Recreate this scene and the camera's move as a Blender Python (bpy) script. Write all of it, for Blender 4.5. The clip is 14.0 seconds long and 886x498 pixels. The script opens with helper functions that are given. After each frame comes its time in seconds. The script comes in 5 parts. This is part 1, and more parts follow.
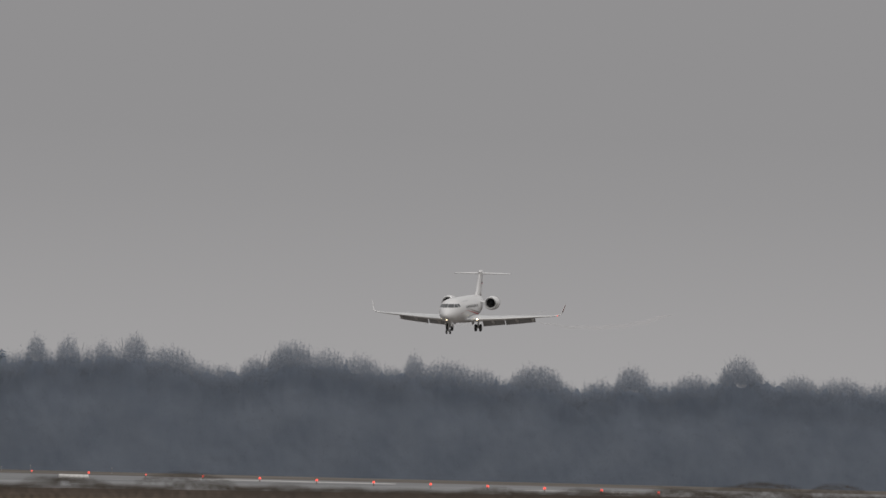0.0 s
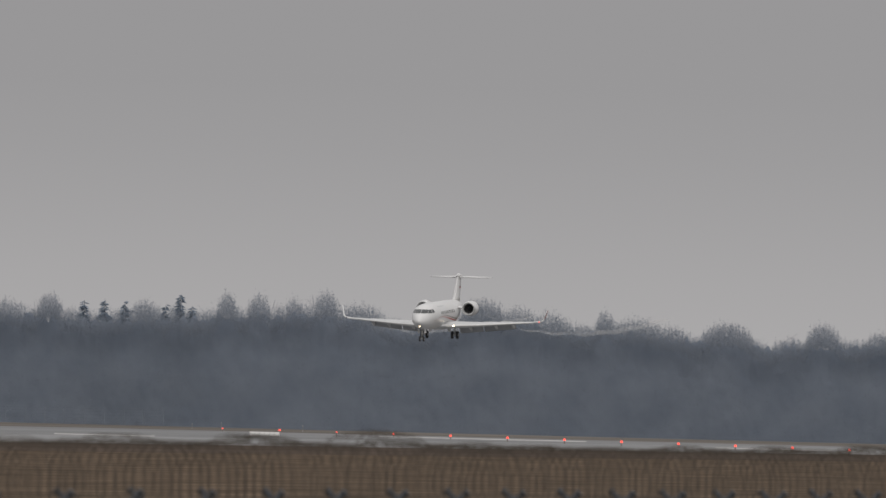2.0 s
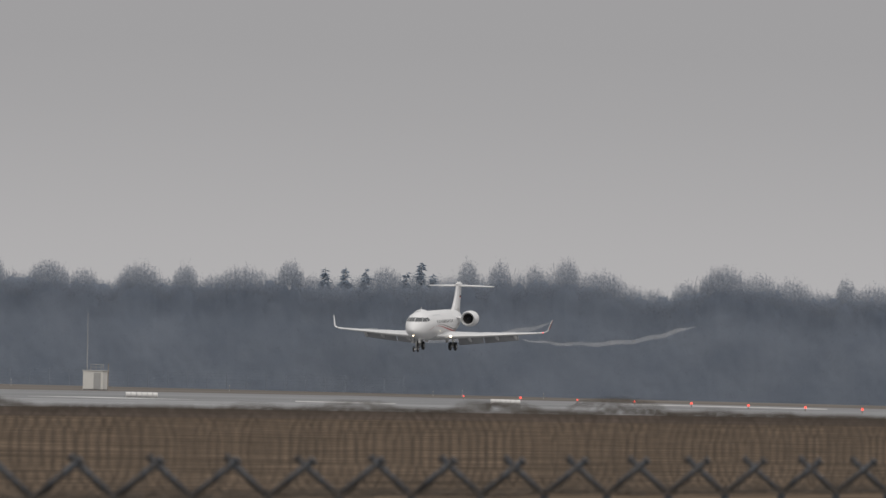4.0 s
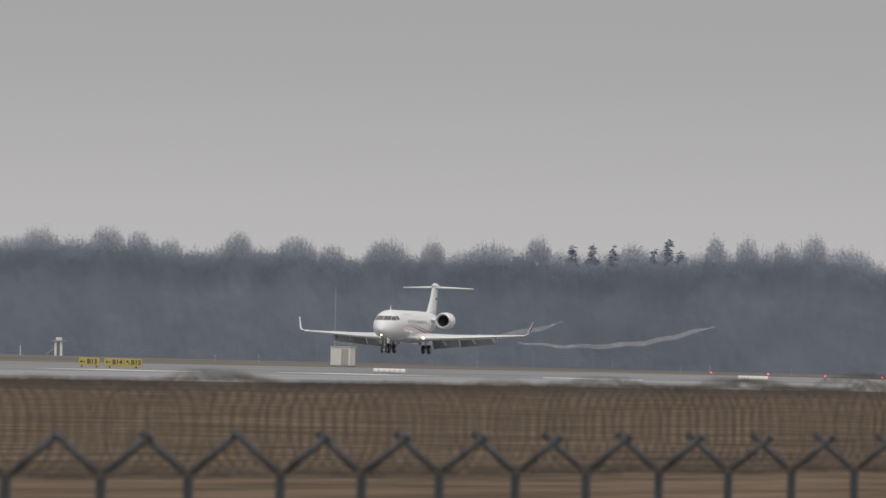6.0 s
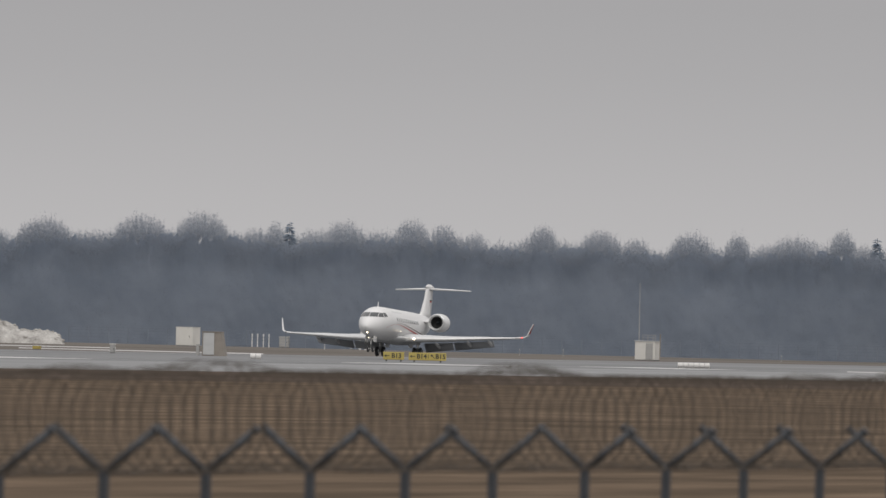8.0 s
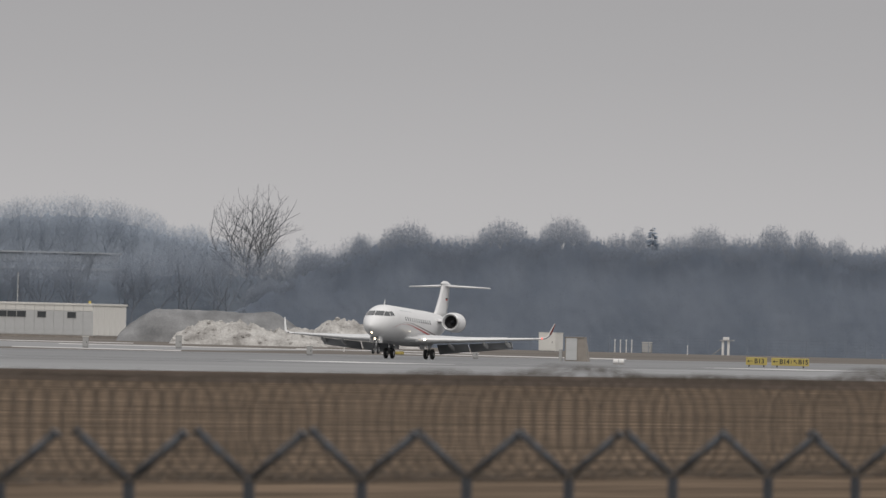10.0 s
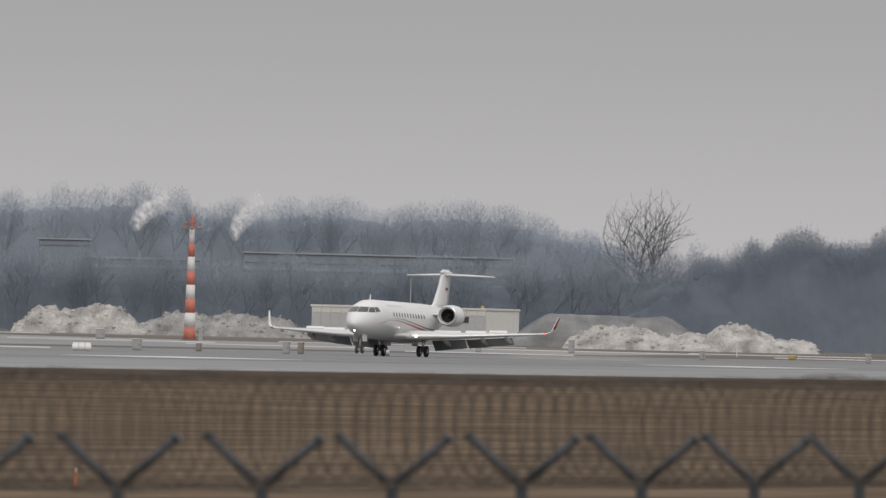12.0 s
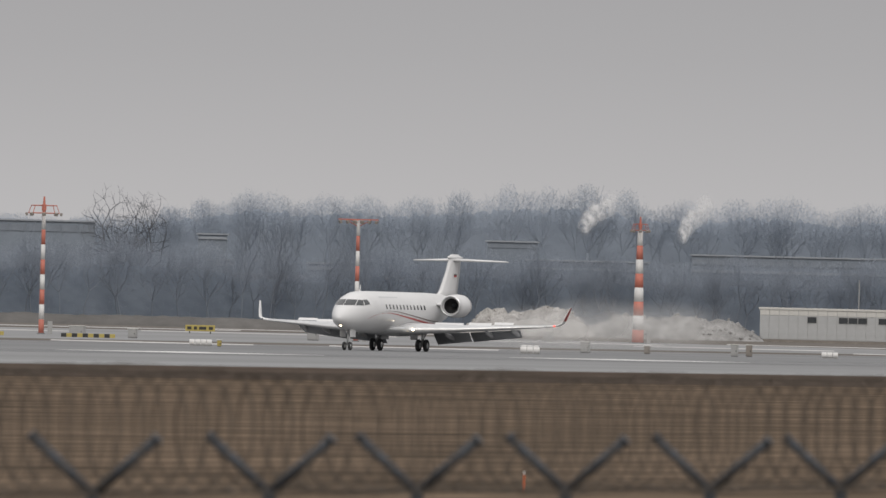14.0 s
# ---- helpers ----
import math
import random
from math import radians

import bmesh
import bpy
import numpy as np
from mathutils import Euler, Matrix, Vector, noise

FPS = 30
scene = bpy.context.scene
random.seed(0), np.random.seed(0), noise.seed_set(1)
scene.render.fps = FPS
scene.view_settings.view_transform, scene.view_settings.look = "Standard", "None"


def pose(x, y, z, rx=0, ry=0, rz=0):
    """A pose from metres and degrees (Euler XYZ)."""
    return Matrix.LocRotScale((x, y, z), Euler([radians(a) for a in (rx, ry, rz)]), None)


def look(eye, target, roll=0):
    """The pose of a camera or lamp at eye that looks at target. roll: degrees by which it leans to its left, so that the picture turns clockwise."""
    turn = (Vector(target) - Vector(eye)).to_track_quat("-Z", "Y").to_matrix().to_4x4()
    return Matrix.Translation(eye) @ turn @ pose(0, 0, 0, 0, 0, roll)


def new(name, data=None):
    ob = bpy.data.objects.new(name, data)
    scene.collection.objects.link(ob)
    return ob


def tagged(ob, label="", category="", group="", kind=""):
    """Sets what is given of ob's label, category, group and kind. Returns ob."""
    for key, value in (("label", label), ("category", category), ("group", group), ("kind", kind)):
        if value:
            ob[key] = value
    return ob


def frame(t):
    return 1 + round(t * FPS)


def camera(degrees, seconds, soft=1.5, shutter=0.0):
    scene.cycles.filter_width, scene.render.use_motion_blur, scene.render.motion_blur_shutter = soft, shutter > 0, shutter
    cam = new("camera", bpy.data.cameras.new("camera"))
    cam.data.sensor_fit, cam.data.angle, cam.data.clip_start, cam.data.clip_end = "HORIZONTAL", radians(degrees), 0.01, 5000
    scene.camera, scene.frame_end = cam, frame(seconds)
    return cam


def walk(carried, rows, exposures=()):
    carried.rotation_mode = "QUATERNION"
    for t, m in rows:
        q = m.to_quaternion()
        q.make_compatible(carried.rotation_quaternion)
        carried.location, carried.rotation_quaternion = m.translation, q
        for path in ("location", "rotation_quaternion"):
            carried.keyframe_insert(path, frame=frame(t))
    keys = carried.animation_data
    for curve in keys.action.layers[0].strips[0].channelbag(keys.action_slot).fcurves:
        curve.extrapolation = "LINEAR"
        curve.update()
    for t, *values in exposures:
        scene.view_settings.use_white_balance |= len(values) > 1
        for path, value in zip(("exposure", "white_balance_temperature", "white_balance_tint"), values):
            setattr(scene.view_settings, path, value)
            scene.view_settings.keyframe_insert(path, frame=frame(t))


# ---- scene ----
# A telephoto camera on a tripod behind an airfield fence pans with a landing jet.
# +Y runs along the runway towards the jet's approach; bearings are degrees left of +Y.
EYE = (0.0, 0.0, 2.5)
cam = camera(3.044, 14.0, soft=1.5)
cam.data.dof.use_dof = True
cam.data.dof.focus_distance = 1400.0
cam.data.dof.aperture_fstop = 13.5


def aim(bearing, pitch):
    b, p = radians(bearing), radians(pitch)
    way = Vector((-math.sin(b) * math.cos(p), math.cos(b) * math.cos(p), math.sin(p)))
    return look(EYE, Vector(EYE) + way * 100, 1.43)


PAN = [(0, 11.1018, 0.7245), (0.5, 11.2620, 0.6806), (1, 11.4164, 0.6408), (1.5, 11.5718, 0.5981), (2, 11.7534, 0.5625),
       (2.5, 11.9719, 0.5308), (3, 12.1875, 0.4982), (5.5, 13.1848, 0.3432), (6, 13.4266, 0.3284), (6.5, 13.6869, 0.3112),
       (7, 13.9481, 0.2959), (7.5, 14.1996, 0.2877), (10, 15.7185, 0.2701), (10.5, 16.0273, 0.2653), (11, 16.3225, 0.2570),
       (11.5, 16.6770, 0.2539), (12, 17.0683, 0.2529), (12.5, 17.4752, 0.2476), (13, 17.8782, 0.2385), (13.5, 18.2764, 0.2304),
       (14, 18.6085, 0.2241)]
walk(cam, [(t, aim(b, p)) for t, b, p in PAN], exposures=[(0, -0.18), (1.5, -0.05), (3, 0.05), (5, 0.22), (7, 0.27), (14, 0.27)])

# ---- world and sun: a high, even winter overcast ----
world = bpy.data.worlds.new("overcast")
scene.world = world
world.use_nodes = True
wn, wl = world.node_tree.nodes, world.node_tree.links
wn.clear()
w_out = wn.new("ShaderNodeOutputWorld")
w_bg = wn.new("ShaderNodeBackground")
w_sky = wn.new("ShaderNodeTexSky")
w_sky.sky_type, w_sky.sun_disc = "NISHITA", False
w_sky.sun_elevation, w_sky.sun_rotation = radians(28), radians(150)
w_sky.air_density, w_sky.dust_density = 1.0, 6.0
w_scale = wn.new("ShaderNodeMix")
w_scale.data_type, w_scale.blend_type = "RGBA", "MULTIPLY"
w_scale.inputs[0].default_value = 1.0
w_scale.inputs[7].default_value = (0.07, 0.07, 0.07, 1)
wl.new(w_sky.outputs[0], w_scale.inputs[6])
w_geo = wn.new("ShaderNodeTexCoord")
w_sep = wn.new("ShaderNodeSeparateXYZ")
wl.new(w_geo.outputs["Generated"], w_sep.inputs[0])
w_ramp = wn.new("ShaderNodeValToRGB")
w_ramp.color_ramp.interpolation = "EASE"
el = w_ramp.color_ramp.elements
el[0].position, el[0].color = 0.0, (0.449, 0.438, 0.441, 1)
el[1].position, el[1].color = 1.0, (0.98, 0.955, 0.94, 1)
mid = el.new(0.022)
mid.color = (0.337, 0.331, 0.337, 1)
mid2 = el.new(0.12)
mid2.color = (0.51, 0.5, 0.495, 1)
wl.new(w_sep.outputs[2], w_ramp.inputs[0])
w_mix = wn.new("ShaderNodeMix")
w_mix.data_type = "RGBA"
w_mix.inputs[0].default_value = 0.93
wl.new(w_scale.outputs[2], w_mix.inputs[6])
wl.new(w_ramp.outputs[0], w_mix.inputs[7])
wl.new(w_mix.outputs[2], w_bg.inputs[0])
w_bg.inputs[1].default_value = 1.0
wl.new(w_bg.outputs[0], w_out.inputs[0])

sun = new("sun", bpy.data.lights.new("sun", "SUN"))
sun.data.energy, sun.data.angle, sun.data.color = 0.7, radians(25), (1.0, 0.97, 0.93)
sun.matrix_world = look((0, 0, 300), Vector((0, 0, 300)) + Vector((-0.35, 0.75, -0.65)) * 10)


# ---- materials ----
def material(name, colour, rough=0.7, metal=0.0, vary=0.15, scale=1.0, second=None, bump=0.0, fine=12.0, spread=0.5, stretch=(1, 1, 1)):
    """A surface of one colour, broken up by a coarse and a fine noise in object space."""
    m = bpy.data.materials.new(name)
    m.use_nodes = True
    n, l = m.node_tree.nodes, m.node_tree.links
    b = n["Principled BSDF"]
    b.inputs["Roughness"].default_value, b.inputs["Metallic"].default_value = rough, metal
    if rough >= 0.9:
        b.inputs["Specular IOR Level"].default_value = 0.0
    tc = n.new("ShaderNodeTexCoord")
    mp = n.new("ShaderNodeMapping")
    mp.inputs["Scale"].default_value = stretch
    l.new(tc.outputs["Object"], mp.inputs[0])
    coarse = n.new("ShaderNodeTexNoise")
    coarse.inputs["Scale"].default_value, coarse.inputs["Detail"].default_value = scale, 5
    grain = n.new("ShaderNodeTexNoise")
    grain.inputs["Scale"].default_value, grain.inputs["Detail"].default_value = scale * fine, 3
    l.new(mp.outputs[0], coarse.inputs["Vector"])
    l.new(mp.outputs[0], grain.inputs["Vector"])
    ramp = n.new("ShaderNodeValToRGB")
    ramp.color_ramp.elements[0].position, ramp.color_ramp.elements[1].position = 0.5 - spread / 2, 0.5 + spread / 2
    dark = [c * (1 - vary) for c in colour]
    ramp.color_ramp.elements[0].color = (*dark, 1)
    ramp.color_ramp.elements[1].color = (*(second or [min(1, c * (1 + vary)) for c in colour]), 1)
    l.new(coarse.outputs[0], ramp.inputs[0])
    mul = n.new("ShaderNodeMix")
    mul.data_type, mul.blend_type = "RGBA", "MULTIPLY"
    mul.inputs[0].default_value = 1.0
    rg = n.new("ShaderNodeMapRange")
    rg.inputs[3].default_value, rg.inputs[4].default_value = 1 - vary, 1 + vary * 0.6
    l.new(grain.outputs[0], rg.inputs[0])
    l.new(ramp.outputs[0], mul.inputs[6])
    l.new(rg.outputs[0], mul.inputs[7])
    l.new(mul.outputs[2], b.inputs["Base Color"])
    if bump:
        bp = n.new("ShaderNodeBump")
        bp.inputs["Strength"].default_value, bp.inputs["Distance"].default_value = bump, 0.05
        l.new(grain.outputs[0], bp.inputs["Height"])
        l.new(bp.outputs[0], b.inputs["Normal"])
    return m


def glowing(name, colour, strength):
    m = bpy.data.materials.new(name)
    m.use_nodes = True
    b = m.node_tree.nodes["Principled BSDF"]
    b.inputs["Base Color"].default_value = (*colour, 1)
    b.inputs["Emission Color"].default_value, b.inputs["Emission Strength"].default_value = (*colour, 1), strength
    return m


def vapour(name, colour, thick, scale, low=0.35, high=0.75, fade=True):
    """Thin mist: mostly clear, thicker where a soft noise is high, and gone at the edge of its piece."""
    m = bpy.data.materials.new(name)
    m.use_nodes = True
    n, l = m.node_tree.nodes, m.node_tree.links
    n.clear()
    out = n.new("ShaderNodeOutputMaterial")
    mix = n.new("ShaderNodeMixShader")
    clear = n.new("ShaderNodeBsdfTransparent")
    body = n.new("ShaderNodeBsdfDiffuse")
    lit = n.new("ShaderNodeBsdfTranslucent")
    both = n.new("ShaderNodeMixShader")
    body.inputs[0].default_value = lit.inputs[0].default_value = (*colour, 1)
    tc = n.new("ShaderNodeTexCoord")
    nz = n.new("ShaderNodeTexNoise")
    nz.inputs["Scale"].default_value, nz.inputs["Detail"].default_value = scale, 4
    rg = n.new("ShaderNodeMapRange")
    rg.inputs[1].default_value, rg.inputs[2].default_value, rg.inputs[4].default_value = low, high, thick
    l.new(tc.outputs["Object"], nz.inputs["Vector"])
    l.new(nz.outputs[0], rg.inputs[0])
    amount = rg.outputs[0]
    if fade:
        away = n.new("ShaderNodeVectorMath")
        away.operation = "DISTANCE"
        away.inputs[1].default_value = (0.5, 0.0, 0.45)
        flat = n.new("ShaderNodeMapping")
        flat.inputs["Scale"].default_value = (1, 0, 1)
        l.new(tc.outputs["Generated"], flat.inputs[0])
        l.new(flat.outputs[0], away.inputs[0])
        soft = n.new("ShaderNodeMapRange")
        soft.interpolation_type = "SMOOTHSTEP"
        soft.inputs[1].default_value, soft.inputs[2].default_value, soft.inputs[3].default_value, soft.inputs[4].default_value = 0.08, 0.5, 1.0, 0.0
        l.new(away.outputs["Value"], soft.inputs[0])
        mul = n.new("ShaderNodeMath")
        mul.operation = "MULTIPLY"
        l.new(amount, mul.inputs[0])
        l.new(soft.outputs[0], mul.inputs[1])
        amount = mul.outputs[0]
    l.new(amount, mix.inputs[0])
    l.new(body.outputs[0], both.inputs[1])
    l.new(lit.outputs[0], both.inputs[2])
    l.new(clear.outputs[0], mix.inputs[1])
    l.new(both.outputs[0], mix.inputs[2])
    l.new(mix.outputs[0], out.inputs[0])
    return m


def twigs(name, colour, second, scale=0.03):
    """Fine bare twigs: light falls on and through the mass of them."""
    m = bpy.data.materials.new(name)
    m.use_nodes = True
    n, l = m.node_tree.nodes, m.node_tree.links
    n.clear()
    out = n.new("ShaderNodeOutputMaterial")
    mix = n.new("ShaderNodeMixShader")
    a, b = n.new("ShaderNodeBsdfDiffuse"), n.new("ShaderNodeBsdfTranslucent")
    tc = n.new("ShaderNodeTexCoord")
    nz = n.new("ShaderNodeTexNoise")
    nz.inputs["Scale"].default_value, nz.inputs["Detail"].default_value = scale, 4
    ramp = n.new("ShaderNodeValToRGB")
    ramp.color_ramp.elements[0].position, ramp.color_ramp.elements[1].position = 0.35, 0.65
    ramp.color_ramp.elements[0].color, ramp.color_ramp.elements[1].color = (*colour, 1), (*second, 1)
    l.new(tc.outputs["Object"], nz.inputs["Vector"])
    l.new(nz.outputs[0], ramp.inputs[0])
    l.new(ramp.outputs[0], a.inputs[0])
    l.new(ramp.outputs[0], b.inputs[0])
    l.new(a.outputs[0], mix.inputs[1])
    l.new(b.outputs[0], mix.inputs[2])
    l.new(mix.outputs[0], out.inputs[0])
    return m


GRASS = material("winter_grass", (0.12, 0.094, 0.072), 0.95, vary=0.32, scale=0.4, second=(0.185, 0.138, 0.101), fine=4, spread=0.4, stretch=(1, 0.11, 1))
# Grass beyond the runway has haze mixed into its colour, greyer and paler.
HAZED_MEADOW = material("hazed_meadow", (0.155, 0.14, 0.128), 0.95, vary=0.2, scale=0.05, second=(0.195, 0.18, 0.166), stretch=(1, 0.1, 1))
SOIL = material("dark_soil", (0.135, 0.13, 0.126), 0.95, vary=0.25, scale=0.05)
VERGE = material("trampled_verge", (0.105, 0.084, 0.072), 0.95, vary=0.35, scale=0.1, second=(0.135, 0.106, 0.088), stretch=(1, 0.05, 1))
BANK = material("grey_earth", (0.195, 0.198, 0.203), 0.95, vary=0.25, scale=0.4, second=(0.29, 0.292, 0.297))
ASPHALT = material("runway_asphalt", (0.15, 0.154, 0.16), 0.75, vary=0.2, scale=0.05, fine=40, second=(0.19, 0.193, 0.199), stretch=(1, 0.1, 1))
CONCRETE = material("pale_concrete", (0.19, 0.192, 0.197), 0.8, vary=0.2, scale=0.05, fine=25, second=(0.262, 0.266, 0.271), stretch=(1, 0.12, 1))
SNOW = material("dirty_snow", (0.30, 0.285, 0.268), 0.9, vary=0.35, scale=0.5, second=(0.58, 0.565, 0.545), bump=0.6, fine=8)
GREY_SNOW = material("sooty_snow", (0.25, 0.246, 0.243), 0.95, vary=0.3, scale=0.5, second=(0.43, 0.425, 0.42), bump=0.6, fine=8)
PATCH_SNOW = material("thin_snow", (0.5, 0.49, 0.485), 0.9, vary=0.15, scale=0.2)
LINE = material("white_marking", (0.66, 0.655, 0.65), 0.7, vary=0.3, scale=0.15)
FAINT_LINE = material("worn_marking", (0.33, 0.327, 0.325), 0.7, vary=0.3, scale=0.1)
# Aerial haze over the main wood is put into these blue-lifted twig colours.
HAZED_BARK = twigs("hazed_wood_twigs", (0.245, 0.275, 0.322), (0.275, 0.305, 0.352))
HAZED_CORE = twigs("hazed_wood_core", (0.26, 0.302, 0.372), (0.306, 0.348, 0.42), 0.22)
# Belt colours raised and blued to stand in for haze.
HAZED_BELT = twigs("hazed_belt_twigs", (0.315, 0.352, 0.41), (0.355, 0.39, 0.445))
HAZED_BELT_CORE = twigs("hazed_belt_core", (0.275, 0.322, 0.388), (0.325, 0.372, 0.44), 0.25)
# Palest blues: haze before the far rise painted into twigs and core.
HAZED_FAR_BARK = twigs("hazed_far_twigs", (0.375, 0.42, 0.485), (0.425, 0.47, 0.535))
HAZED_FAR_CORE = twigs("hazed_far_core", (0.415, 0.465, 0.535), (0.475, 0.525, 0.595), 0.1)
BARK_LONE = twigs("grey_bark", (0.19, 0.202, 0.222), (0.245, 0.254, 0.27), 0.3)
# Needle green lightened and blued to the same haze tint as the wood.
HAZED_NEEDLES = twigs("hazed_needles", (0.34, 0.40, 0.48), (0.38, 0.44, 0.52), 0.3)
WHITE = material("white_aircraft_paint", (0.68, 0.68, 0.685), 0.28, vary=0.03, scale=0.6)
PALE = material("grey_aircraft_paint", (0.55, 0.56, 0.57), 0.4, vary=0.06, scale=0.8)
FLAPGREY = material("flap_grey_paint", (0.42, 0.43, 0.45), 0.5, vary=0.1, scale=0.9)
METAL = material("bare_metal", (0.7, 0.7, 0.7), 0.3, metal=0.9, vary=0.06, scale=3)
DARK = material("dark_cavity", (0.02, 0.02, 0.022), 0.6, vary=0.2, scale=3)
RUBBER = material("black_rubber", (0.042, 0.043, 0.046), 0.85, vary=0.2, scale=4)
RED = material("red_paint", (0.42, 0.05, 0.045), 0.4, vary=0.08, scale=2)
WINE = material("dark_stripe", (0.13, 0.09, 0.08), 0.4, vary=0.08, scale=2)
PANE = material("dark_glazing", (0.05, 0.055, 0.06), 0.08, vary=0.1, scale=2)
# Mast red is dulled in its colour to imitate haze.
SIGNAL_RED = material("hazed_red_paint", (0.50, 0.165, 0.12), 0.6, vary=0.15, scale=0.8)
SIGNAL_WHITE = material("weathered_white_paint", (0.66, 0.65, 0.64), 0.6, vary=0.12, scale=0.8)
PANEL = material("grey_wall_panel", (0.45, 0.457, 0.46), 0.6, vary=0.08, scale=0.5, stretch=(1, 1, 3))
PANEL_END = material("cream_wall_panel", (0.70, 0.69, 0.66), 0.6, vary=0.06, scale=0.5)
PANEL_PALE = material("pale_wall_panel", (0.62, 0.61, 0.58), 0.6, vary=0.08, scale=0.5)
# Bluish, low-contrast walls, roofs and panes: distance haze is in the colour.
HAZED_WALL = material("hazed_far_wall", (0.21, 0.242, 0.285), 0.8, vary=0.12, scale=0.15)
HAZED_PALE = material("hazed_pale_wall", (0.30, 0.325, 0.36), 0.8, vary=0.12, scale=0.15)
HAZED_PANE = material("hazed_far_panes", (0.20, 0.228, 0.268), 0.5, vary=0.15, scale=0.3)
STEEL = material("grey_steel", (0.05, 0.056, 0.066), 0.55, metal=0.2, vary=0.25, scale=6)
WIRE = material("dull_wire", (0.085, 0.07, 0.056), 0.8, vary=0.2, scale=5)
YELLOW = material("sign_yellow", (0.43, 0.345, 0.1), 0.6, vary=0.12, scale=1.5)
BLACK = material("black_paint", (0.03, 0.03, 0.03), 0.6, vary=0.1, scale=2)
CABINET = material("cabinet_grey", (0.34, 0.34, 0.335), 0.6, vary=0.1, scale=1.2)
CABINET_DARK = material("cabinet_brown", (0.25, 0.225, 0.2), 0.7, vary=0.15, scale=1.2)
ORANGE = material("orange_stake", (0.6, 0.14, 0.05), 0.6, vary=0.1, scale=4)
LAMP_WARM = glowing("landing_lamp", (1.0, 0.80, 0.52), 6.0)
LAMP_SOFT = glowing("small_lamp", (1.0, 0.9, 0.75), 0.7)
LAMP_RED = glowing("red_lamp", (1.0, 0.10, 0.07), 1.3)
MIST = vapour("spray_mist", (0.74, 0.73, 0.72), 0.62, 0.22, 0.14, 0.7)
STEAM = vapour("white_steam", (0.85, 0.85, 0.86), 1.6, 0.75, 0.3, 0.68)
TRAIL = vapour("wing_vapour", (0.95, 0.94, 0.93), 0.17, 0.5, 0.05, 0.7, False)


# ---- building helpers ----
def polar(bearing, distance, z=0.0):
    b = radians(bearing)
    return Vector((-distance * math.sin(b), distance * math.cos(b), z))


def facing(bearing, distance, z=0.0, turn=0.0):
    """A pose on the ground whose -Y side faces the camera, and whose X runs to the right."""
    x, y, _ = polar(bearing, distance)
    return pose(x, y, z, 0, 0, bearing + turn)


def mesh_of(name, bm, mat, smooth=False):
    me = bpy.data.meshes.new(name)
    bm.to_mesh(me)
    bm.free()
    for m in mat if isinstance(mat, (list, tuple)) else [mat]:
        me.materials.append(m)
    if smooth:
        me.polygons.foreach_set("use_smooth", [True] * len(me.polygons))
    return me


def part(name, bm, mat, parent=None, label="", smooth=False, at=None):
    ob = new(name, mesh_of(name, bm, mat, smooth))
    if parent:
        ob.parent = parent
    if at is not None:
        ob.matrix_basis = at
    return tagged(ob, label)


def thing(name, at, label, category, group="", kind=""):
    ob = new(name)
    ob.empty_display_size = 0.5
    ob.matrix_basis = at
    return tagged(ob, label, category, group, kind)


def add_box(bm, x0, x1, y0, y1, z0, z1, bevel=0.0):
    c = bmesh.ops.create_cube(bm, size=1.0)["verts"]
    bmesh.ops.scale(bm, vec=(x1 - x0, y1 - y0, z1 - z0), verts=c)
    bmesh.ops.translate(bm, vec=((x0 + x1) / 2, (y0 + y1) / 2, (z0 + z1) / 2), verts=c)
    if bevel:
        edges = list({e for v in c for e in v.link_edges})
        bmesh.ops.bevel(bm, geom=edges, offset=bevel, segments=2, affect="EDGES", profile=0.5)
    return bm


def box(x0, x1, y0, y1, z0, z1, bevel=0.0):
    return add_box(bmesh.new(), x0, x1, y0, y1, z0, z1, bevel)


def add_rod(bm, a, b, r0, r1=None, n=8):
    a, b = Vector(a), Vector(b)
    r1 = r0 if r1 is None else r1
    q = (b - a).to_track_quat("Z", "Y")
    rings = []
    for p, r in ((a, r0), (b, r1)):
        rings.append([bm.verts.new(p + q @ Vector((r * math.cos(2 * math.pi * k / n), r * math.sin(2 * math.pi * k / n), 0))) for k in range(n)])
    for k in range(n):
        bm.faces.new((rings[0][k], rings[0][(k + 1) % n], rings[1][(k + 1) % n], rings[1][k]))
    bm.faces.new(rings[0][::-1])
    bm.faces.new(rings[1])
    return bm


def rod(a, b, r0, r1=None, n=8):
    return add_rod(bmesh.new(), a, b, r0, r1, n)


def loft(bm, rings, closed=True, caps=True):
    vs = [[bm.verts.new(p) for p in ring] for ring in rings]
    n = len(vs[0])
    for a, b in zip(vs, vs[1:]):
        for k in range(n if closed else n - 1):
            bm.faces.new((a[k], a[(k + 1) % n], b[(k + 1) % n], b[k]))
    if caps:
        bm.faces.new(vs[0][::-1])
        bm.faces.new(vs[-1])
    bmesh.ops.recalc_face_normals(bm, faces=bm.faces)
    return bm


def lathe(profile, axis_at=(0, 0, 0), n=28):
    """A solid turned round the Y axis from (y, radius) pairs."""
    bm = bmesh.new()
    ox, oy, oz = axis_at
    rings = [[(ox + r * math.cos(2 * math.pi * k / n), oy + y, oz + r * math.sin(2 * math.pi * k / n)) for k in range(n)] for y, r in profile]
    return loft(bm, rings, True, False)


